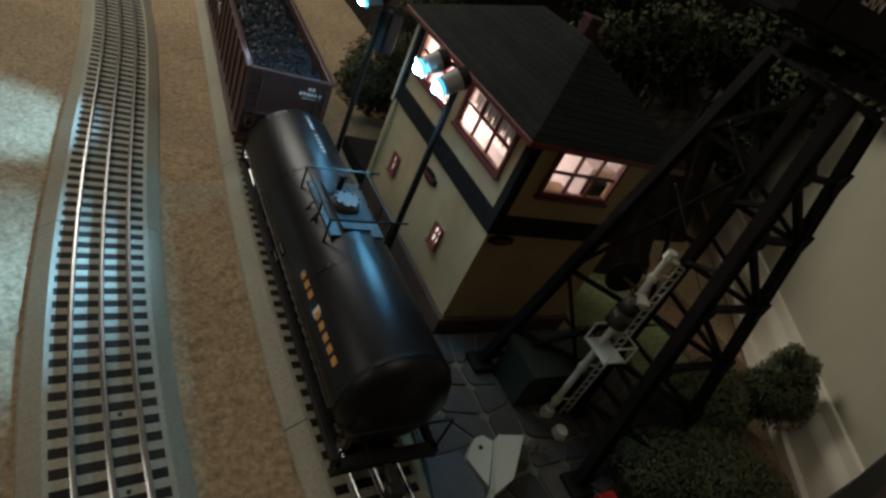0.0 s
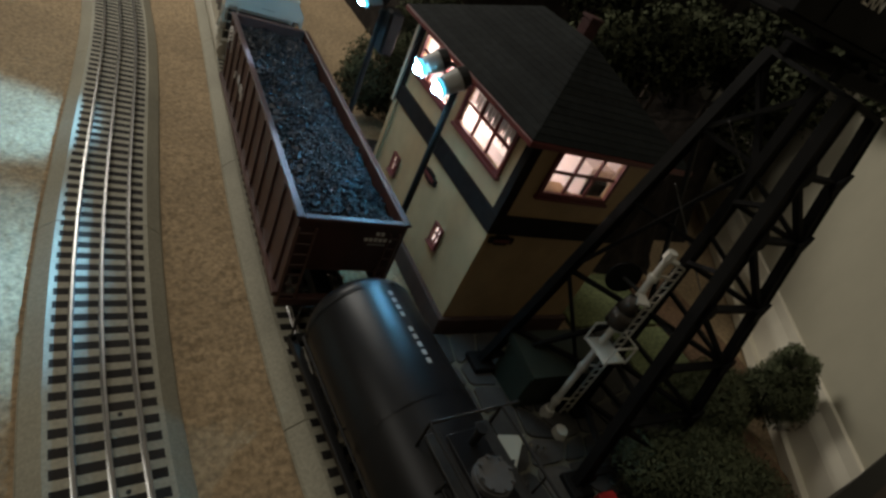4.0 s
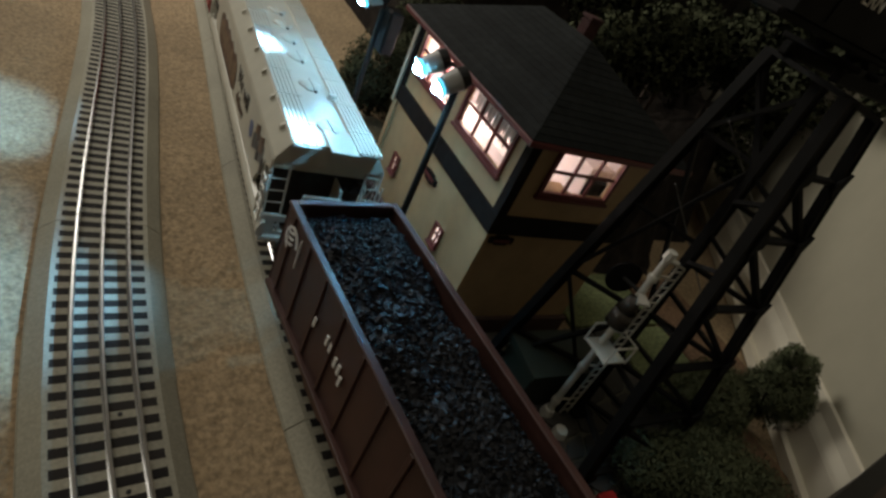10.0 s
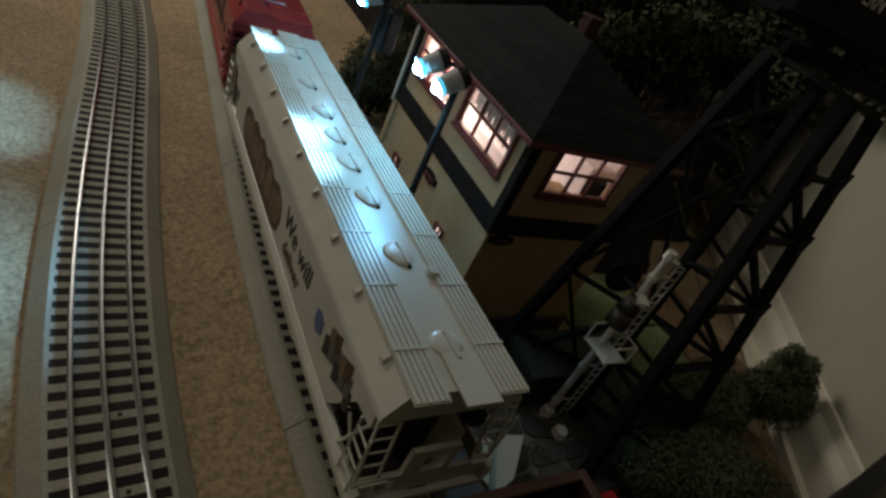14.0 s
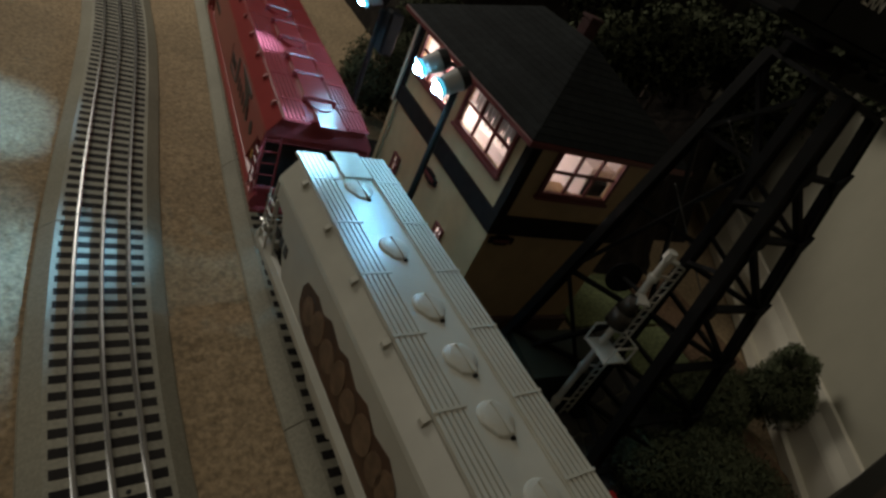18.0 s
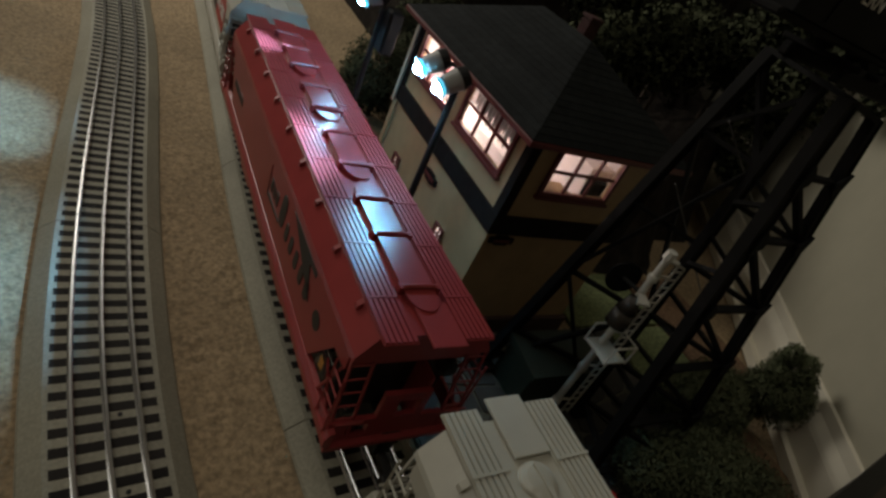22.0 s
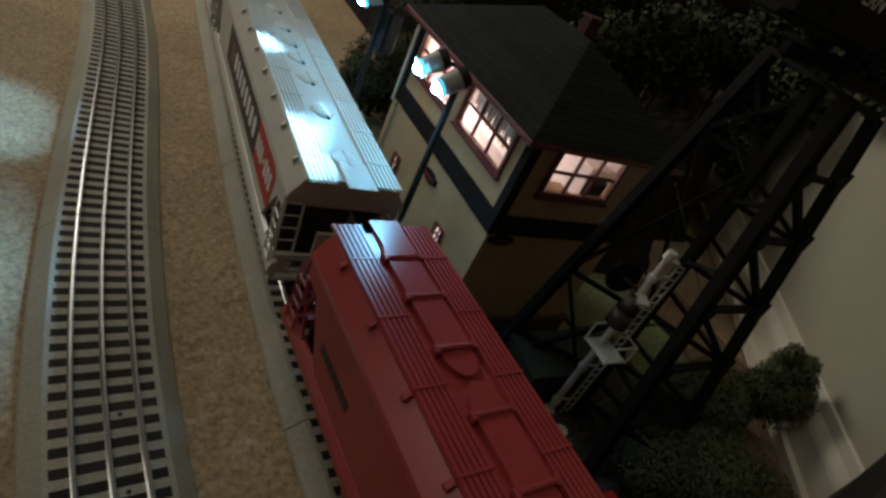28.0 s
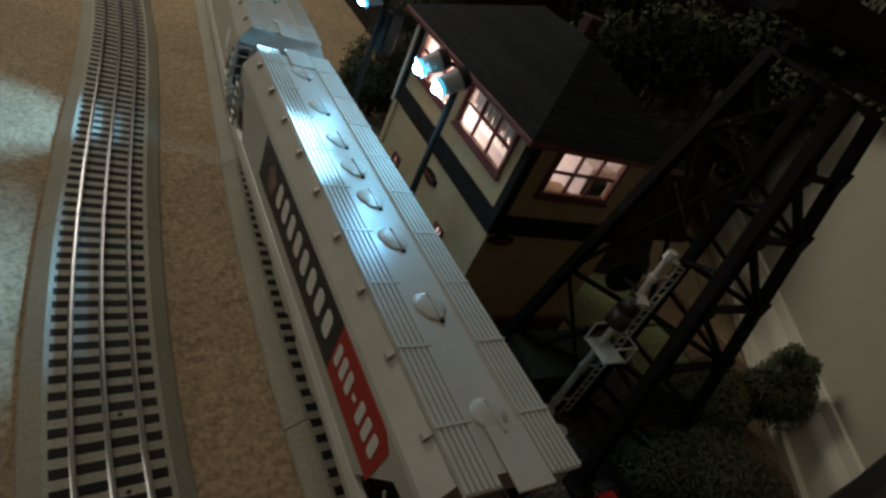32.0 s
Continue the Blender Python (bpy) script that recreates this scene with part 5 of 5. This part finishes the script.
relay_box()
bm = B()
prism(bm, [(0.0443, 0.1545), (0.0390, 0.1300), (0.0400, 0.1180), (0.0690, 0.1160), (0.0762, 0.1266), (0.0707, 0.1565)], 2, 0.0050, 0.0095)
solid("metal_plate", bm, DOME_GREY, "flat grey metal plate lying beside the track", "metal plate")


def green_hut():
    ob = thing("trackside_cabinet", "dark green trackside cabinet with a sloping lid", "cabinet")
    x0, x1, y0, y1, z = 0.136, 0.206, 0.186, 0.224, 0.040
    part("case", box(B(), (x0, y0, 0.0055), (x1, y1, z), 0.001), GREEN_BOX, ob)
    part("lid", prism(B(), [(y0 - 0.002, z), (y1 + 0.002, z), (y1 + 0.002, z + 0.008), (y0 - 0.002, z + 0.0035)], 0, x0 - 0.002, x1 + 0.002), GREEN_BOX, ob)


green_hut()
solid("red_block", box(B(), (0.160, 0.088, 0.0052), (0.176, 0.106, 0.014), 0.001), RED_PLASTIC, "small red plastic block on the paving", "plastic block")


# ---- steel trestle tower and the engine on it ----
def trestle():
    tower = thing("trestle_tower", "black steel trestle tower with laced legs carrying an upper track", "bridge tower")
    b0, b1 = Vector((0.1530, 0.1170, 0.0055)), Vector((0.1565, 0.1500, 0.2940))
    c0, c1 = Vector((0.2460, 0.1170, 0.0055)), Vector((0.1885, 0.1490, 0.2900))
    m0, m1 = Vector((0.1980, 0.1780, 0.0055)), Vector((0.1800, 0.1790, 0.2930))
    a0, a1 = Vector((0.1270, 0.2300, 0.0055)), Vector((0.1855, 0.2190, 0.2950))

    def at(p, q, z):
        return p.lerp(q, (z - p.z) / (q.z - p.z))

    def leg(p, q, w, d, name="leg"):
        """A built-up column: two channels with plates between."""
        side = Vector((1, 0, 0))
        axis = (q - p).normalized()
        side = (side - axis * side.dot(axis)).normalized()
        deep = axis.cross(side)
        f = w * 0.16
        shape = [(-w / 2, -d / 2), (-w / 2 + f, -d / 2), (-w / 2 + f, -d * 0.36), (w / 2 - f, -d * 0.36), (w / 2 - f, -d / 2), (w / 2, -d / 2),
                 (w / 2, d / 2), (w / 2 - f, d / 2), (w / 2 - f, d * 0.36), (-w / 2 + f, d * 0.36), (-w / 2 + f, d / 2), (-w / 2, d / 2)]
        bm = prism(B(), shape, 2, 0.0, (q - p).length)
        bmesh.ops.transform(bm, matrix=Matrix.Translation(p) @ Matrix((side, deep, axis)).transposed().to_4x4(), verts=bm.verts[:])
        return part(name, bm, STEEL_BLACK, tower, "black built-up steel leg")
    leg(b0, b1, 0.0102, 0.007)
    leg(c0, c1, 0.0075, 0.006)
    leg(m0, m1, 0.0080, 0.006)
    leg(a0, a1, 0.0085, 0.007)

    def brace(p, q, w=0.0042):
        part("brace", beam(B(), p, q, w, 0.0026), STEEL_BLACK, tower, "black steel brace")
    levels = (0.018, 0.068, 0.118, 0.166, 0.215, 0.254)
    for z in levels:
        brace(at(b0, b1, z), at(c0, c1, z), 0.0052)
        for p, q, way in ((b0, b1, 1), (c0, c1, -1)):
            foot = at(p, q, z)
            shape = [(0.0, -0.0085), (way * 0.003, -0.0065), (way * 0.0075, -0.0024), (way * 0.0075, 0.0024), (way * 0.003, 0.0065), (0.0, 0.0085)]
            part("gusset_plate", prism(B(), [(foot.x + a, foot.z + b) for a, b in shape], 1, foot.y - 0.0052, foot.y - 0.0034), STEEL_BLACK, tower)
    for za, zb in zip(levels, levels[1:]):
        brace(at(b0, b1, zb), at(c0, c1, za), 0.0052)
        brace(at(c0, c1, za), at(m0, m1, za), 0.0042)
        brace(at(c0, c1, za), at(m0, m1, (za + zb) / 2), 0.0038)
        brace(at(m0, m1, za), at(b0, b1, (za + zb) / 2), 0.0038)
    for z in (0.050, 0.115, 0.180, 0.240):
        brace(at(a0, a1, z), at(m0, m1, z), 0.0040)
    for za, zb in ((0.012, 0.115), (0.115, 0.240), (0.240, 0.285)):
        brace(at(a0, a1, za), at(m0, m1, zb))
        brace(at(m0, m1, za), at(a0, a1, zb))
    brace(a1, b1, 0.0080)
    brace(b1, c1, 0.0064)
    brace(a1 + Vector((0, 0, -0.006)), at(m0, m1, 0.235), 0.0050)
    for p in (a0, b0, c0, m0):
        part("foot", box(B(), (-0.010, -0.010, -0.0005), (0.010, 0.010, 0.005), 0.001, Matrix.Translation((p.x, p.y, 0.0055))), STEEL_BLACK, tower)
    # guy wires
    for p, q in (((0.1406, 0.190, 0.2148), (0.2540, 0.190, 0.1290)), ((0.1470, 0.190, 0.2574), (0.2455, 0.190, 0.2002))):
        part("tie_rod", rod(B(), p, q, 0.0006, 6), DOME_GREY, tower, "thin dark grey tie rod")
    # the upper deck
    for y in (0.172, 0.206):
        part("deck_girder", box(B(), (0.172, y - 0.003, 0.2960), (0.700, y + 0.003, 0.3040), 0.001), STEEL_BLACK, tower)
    for k in range(24):
        part("deck_tie", box(B(), (0.174 + k * 0.022, 0.164, 0.3040), (0.181 + k * 0.022, 0.214, 0.3070), 0.0006), STEEL_BLACK, tower)
    # a second support out of view
    for x in (0.600, 0.660):
        for y in (0.150, 0.220):
            part("leg", beam(B(), (x, y, 0.0), (x, y, 0.296), 0.010, 0.010), STEEL_BLACK, tower)


trestle()


def upper_engine():
    eng = thing("steam_tender", "black locomotive tender with white lettering on the upper track", "model train car")
    zb = 0.3070
    bm = B()
    prism(bm, [(0.170, zb + 0.0080), (0.170, zb + 0.058), (0.174, zb + 0.066), (0.206, zb + 0.066), (0.210, zb + 0.058), (0.210, zb + 0.0080)], 0, 0.105, 0.420)
    part("body", bm, STEEL_BLACK, eng)
    part("frame", box(B(), (0.100, 0.172, zb + 0.0040), (0.430, 0.208, zb + 0.0080), 0.001), STEEL_BLACK, eng)
    for x in (0.200, 0.235, 0.350, 0.385):
        bm = B()
        for y in (0.175, 0.205):
            rod(bm, (x, y - 0.002, zb + 0.009), (x, y + 0.002, zb + 0.009), 0.0090, 18)
        rod(bm, (x, 0.173, zb + 0.009), (x, 0.207, zb + 0.009), 0.0020, 8)
        part("wheelset", bm, STEEL_BLACK, eng)
    for x in (0.130, 0.190, 0.250, 0.310, 0.370):
        part("rivet_strip", box(B(), (x, 0.1692, zb + 0.010), (x + 0.003, 0.1700, zb + 0.056)), STEEL_BLACK, eng)
    letters("ERN", 0.0104, WHITE_PRINT, eng, Matrix.Translation((0.1432, 0.1695, 0.3298)) @ pose(0, 0, 0, 90, 0, 0))


upper_engine()


# ---- paving, mats and greenery ----
def paving():
    base = B()
    x0, x1, y0, y1 = 0.046, 0.300, 0.020, 0.2640
    box(base, (x0, y0, -0.001), (x1, y1, 0.0036), 0.0008)
    floor_part = solid("pavement", base, MORTAR, "flagstone paving with pale joints between the stones", kind="structure")
    rng = random.Random(5)
    nx, ny = 9, 9
    pts = {}
    for i in range(nx + 1):
        for j in range(ny + 1):
            jig = 0.0 if i in (0, nx) or j in (0, ny) else 0.0085
            pts[i, j] = Vector((x0 + (x1 - x0) * i / nx + rng.uniform(-jig, jig) + (0.009 * (j % 2) if 0 < i < nx else 0), y0 + (y1 - y0) * j / ny + rng.uniform(-jig, jig), 0))
    for i in range(nx):
        for j in range(ny):
            ring = [pts[i, j], pts[i + 1, j], pts[i + 1, j + 1], pts[i, j + 1]]
            mid = sum(ring, Vector()) / 4
            outline = []
            for a, b in zip(ring, ring[1:] + ring[:1]):
                for f in (0.12, 0.88):
                    p = a.lerp(b, f)
                    p = mid + (p - mid) * (1 - 0.0018 / (p - mid).length)
                    outline.append((p.x - mid.x, p.y - mid.y))
            top = 0.0050 + rng.uniform(0, 0.0005)
            part("stone", prism(B(), outline, 2, 0.0030, top), STONE, floor_part, m=Matrix.Translation((mid.x, mid.y, 0)))


paving()
solid("lawn_mat", box(B(), (0.262, 0.2680, -0.001), (0.392, 0.3480, 0.0040), 0.001), LAWN, "pale green flocked lawn mat beside the tower", "lawn mat")
solid("lawn_mat", box(B(), (0.306, 0.1900, -0.001), (0.392, 0.2640, 0.0040), 0.001), LAWN, "pale green flocked lawn mat under the trestle", "lawn mat")
solid("earth_mat", box(B(), (0.396, 0.1500, -0.001), (0.480, 0.3400, 0.0040), 0.001), EARTH, "brown flocked earth mat under the trestle", "earth mat")
solid("earth_mat", box(B(), (0.306, 0.0500, -0.001), (0.392, 0.1860, 0.0040), 0.001), EARTH, "brown flocked earth mat under the bushes", "earth mat")
solid("landing", box(B(), (0.098, 0.4860, 0.0), (0.230, 0.5600, 0.018), 0.001), DARK_TIMBER, "dark timber landing behind the tower", "platform")


def crown_mesh(name, lumps, count, leaf, seed, mat):
    """Many small leaf tufts over and inside overlapping lumps; an uneven outline with gaps."""
    rng = np.random.default_rng(seed)
    weights = np.array([l[3] ** 2 for l in lumps])
    pick = rng.choice(len(lumps), size=count, p=weights / weights.sum())
    verts, faces, normals = [], [], []
    for k in range(count):
        cx, cy, cz, r, squash = lumps[pick[k]]
        d = rng.normal(size=3)
        d /= np.linalg.norm(d)
        bump = 1.0 + 0.22 * noise.noise(Vector(d * 3.1) + Vector((cx * 90, cy * 90, cz * 90)))
        rad = r * bump * rng.uniform(0.62, 1.04)
        p = np.array((cx, cy, cz)) + d * rad * np.array((1, 1, squash))
        if p[2] < 0.004:
            continue
        q, _ = np.linalg.qr(rng.normal(size=(3, 3)))
        s = leaf * rng.uniform(0.6, 1.3)
        n = len(verts)
        for a, b, c in ((1, 0, 0), (0, 0.6, 0.25), (-1, 0, 0), (0, -0.6, 0.25)):
            verts.append(tuple(p + q @ np.array((a, b, c)) * s))
            normals.append(tuple(d + 0.2 * q[:, 2] * np.sign(q[:, 2] @ d)))
        faces.append((n, n + 1, n + 2)), faces.append((n, n + 2, n + 3))
    data = bpy.data.meshes.new(name)
    data.from_pydata(verts, [], faces, shade_flat=False)
    data.normals_split_custom_set_from_vertices(normals)
    data.materials.append(mat)
    return data


def tree(name, label, category, x, y, trunk_top, lumps, count, leaf, seed, ground=0.0, mat=LEAF):
    ob = thing(name, label, category, pose(x, y, ground))
    bm = B()
    rod(bm, (0, 0, -0.002), (0.002, 0.001, trunk_top), 0.0045, 10, 0.0026)
    trunk = part("trunk", bm, BARK, ob)
    for cx, cy, cz, r, q in lumps[:5]:
        part("limb", rod(B(), (0.001, 0.0, trunk_top * 0.7), (cx * 0.8, cy * 0.8, cz), 0.0020, 6, 0.0009), BARK, ob)
    part("crown", crown_mesh("crown", lumps, count, leaf, seed, mat), None, ob, "dense dark green flock foliage")
    return ob


tree("bush", "dark green model bush in front of the trestle", "bush", 0.238, 0.094, 0.03,
     [(0, 0, 0.035, 0.040, 0.9), (0.035, -0.006, 0.030, 0.034, 0.9), (-0.030, 0.012, 0.028, 0.030, 0.9), (0.058, -0.022, 0.026, 0.028, 0.9), (0.004, -0.022, 0.030, 0.030, 0.9)], 42000, 0.0010, 1)
tree("bush", "dark green model bush under the trestle", "bush", 0.318, 0.150, 0.025,
     [(0, 0, 0.034, 0.034, 1.0), (0.018, 0.010, 0.038, 0.028, 0.9), (-0.026, 0.014, 0.032, 0.026, 0.9), (0.006, -0.012, 0.022, 0.028, 0.9)], 32000, 0.0010, 2)
tree("small_tree", "dark green model tree standing before the wall", "tree", 0.394, 0.139, 0.035,
     [(0, 0, 0.048, 0.030, 1.0), (0.004, 0.006, 0.074, 0.021, 0.9), (-0.020, 0.002, 0.052, 0.022, 0.9), (0.024, -0.004, 0.046, 0.022, 1.0), (-0.012, 0.010, 0.092, 0.010, 1.2), (0.020, 0.004, 0.082, 0.010, 1.0), (0.026, -0.004, 0.064, 0.011, 1.0), (-0.024, 0.004, 0.072, 0.010, 1.0)], 36000, 0.0010, 3)
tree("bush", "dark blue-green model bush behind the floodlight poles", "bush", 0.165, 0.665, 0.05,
     [(0, 0, 0.060, 0.050, 1.0), (0.045, 0.01, 0.075, 0.045, 1.0), (-0.025, -0.012, 0.045, 0.036, 0.9), (0.03, -0.02, 0.040, 0.040, 0.9), (0.090, 0.030, 0.095, 0.048, 1.0), (0.070, 0.060, 0.130, 0.048, 1.0)], 22000, 0.0024, 4, mat=SHADE_LEAF)


def hillside():
    """Added broken ground climbing to a steep hill, near black for the shadow there."""
    xs, ys = np.linspace(0.275, 1.35, 100), np.linspace(0.350, 1.70, 100)

    def smooth(t):
        t = min(max(t, 0.0), 1.0)
        return t * t * (3 - 2 * t)
    verts, faces = [], []
    for x in xs:
        for y in ys:
            low = smooth((x - 0.275) / 0.05) * smooth((0.08 + (y + 0.245) / 1.2155 - x) / 0.05) * smooth((y - 0.350 - 0.08 * smooth((x - 0.45) / 0.1)) / 0.07)
            high = smooth((x - 0.275) / 0.08) * smooth((y - 0.80) / 0.16) * smooth((1.7 - y) / 0.2) * smooth((0.10 + (y + 0.245) / 1.2155 - x) / 0.06)
            rough = noise.noise(Vector((x * 18, y * 18, 0.4))) * 0.5 + noise.noise(Vector((x * 60, y * 60, 2.4))) * 0.25
            verts.append((x, y, -0.004 + low * (0.100 + 0.050 * smooth((x - 0.5) / 0.1) + 0.055 * rough) + high * (0.46 + 0.07 * rough)))
    ny = len(ys)
    for i in range(len(xs) - 1):
        for j in range(ny - 1):
            a = i * ny + j
            faces.append((a, a + ny, a + ny + 1, a + 1))
    data = bpy.data.meshes.new("hillside")
    data.from_pydata(verts, [], faces)
    data.materials.append(SHADE_GROUND)
    tagged(new("hillside", data), "near-black added hill in place of the shadow behind the tower", kind="structure")


hillside()
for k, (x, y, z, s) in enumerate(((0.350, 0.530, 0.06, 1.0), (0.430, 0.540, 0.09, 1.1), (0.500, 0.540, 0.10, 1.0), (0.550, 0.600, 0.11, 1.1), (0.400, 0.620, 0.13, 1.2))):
    tree("hill_tree", "dark green model tree growing on the added hill", "tree", x, y, 0.11 + z - 0.06,
         [(0, -0.01, 0.060 + z, 0.042 * s, 0.9), (0.03 * s, 0.0, 0.085 + z, 0.034 * s, 0.9), (-0.03 * s, 0.0, 0.075 + z, 0.034 * s, 0.9), (0.0, -0.012, 0.105 + z, 0.028 * s, 0.9)], 4500, 0.0036, 20 + k, ground=0.055, mat=SHADE_LEAF)


def storage_box():
    ob = thing("storage_box", "dark brown box with a black edging strip on the carpet", "box")
    a, b = Vector((0.335, 0.048, 0)), Vector((0.181, 0.028, 0))
    along = (a - b).normalized()
    a, b = a + along * 0.004, b - along * 0.05
    back = Vector((along.y, -along.x, 0)) * 0.045
    prism_pts = [tuple(p)[:2] for p in (a, b, b + back, a + back)]
    part("body", prism(B(), prism_pts, 2, -0.001, 0.117), BROWN_LEATHER, ob)
    rim = Vector((along.y, -along.x, 0)) * 0.009
    part("edging", prism(B(), [tuple(p)[:2] for p in (a - rim * 0.2, b - rim * 0.2, b + rim, a + rim)], 2, 0.107, 0.120), BLACK_PLASTIC, ob, "black edging strip")


storage_box()


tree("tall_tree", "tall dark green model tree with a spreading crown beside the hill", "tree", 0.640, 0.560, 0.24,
     [(0.020, -0.060, 0.240, 0.060, 0.9), (-0.040, -0.130, 0.240, 0.045, 0.9), (0.020, -0.070, 0.160, 0.050, 0.9), (-0.005, -0.105, 0.125, 0.026, 0.9), (-0.075, -0.190, 0.300, 0.026, 0.9), (-0.080, -0.200, 0.330, 0.042, 0.9), (-0.108, -0.248, 0.284, 0.016, 0.9), (0.060, 0.000, 0.300, 0.060, 0.9), (-0.020, -0.090, 0.330, 0.060, 0.9), (0.000, 0.000, 0.250, 0.060, 0.9)], 15000, 0.0046, 31, mat=SHADE_LEAF)


# ---- what moves ----
def motions():
    """The train rolls past at an even pace, every car following the bend of the track, its wheels turning."""
    for car, wheels, start, reach in TRAIN:
        rows = []
        for k in range(33):
            y = start - SPEED * k
            front, back = track_x(y - reach), track_x(y + reach)
            rows.append((float(k), pose((front + back) / 2, y, RAIL_TOP, 0, 0, math.degrees(math.atan2(front - back, 2 * reach)))))
        walk(car, rows)
        step = 64 / 300
        for wheel, place in wheels:
            rows = [(k * step, pose(0, place, 0.0086, math.degrees(SPEED * k * step / 0.0086), 0, 0)) for k in range(151)]
            walk(wheel, rows)


motions()
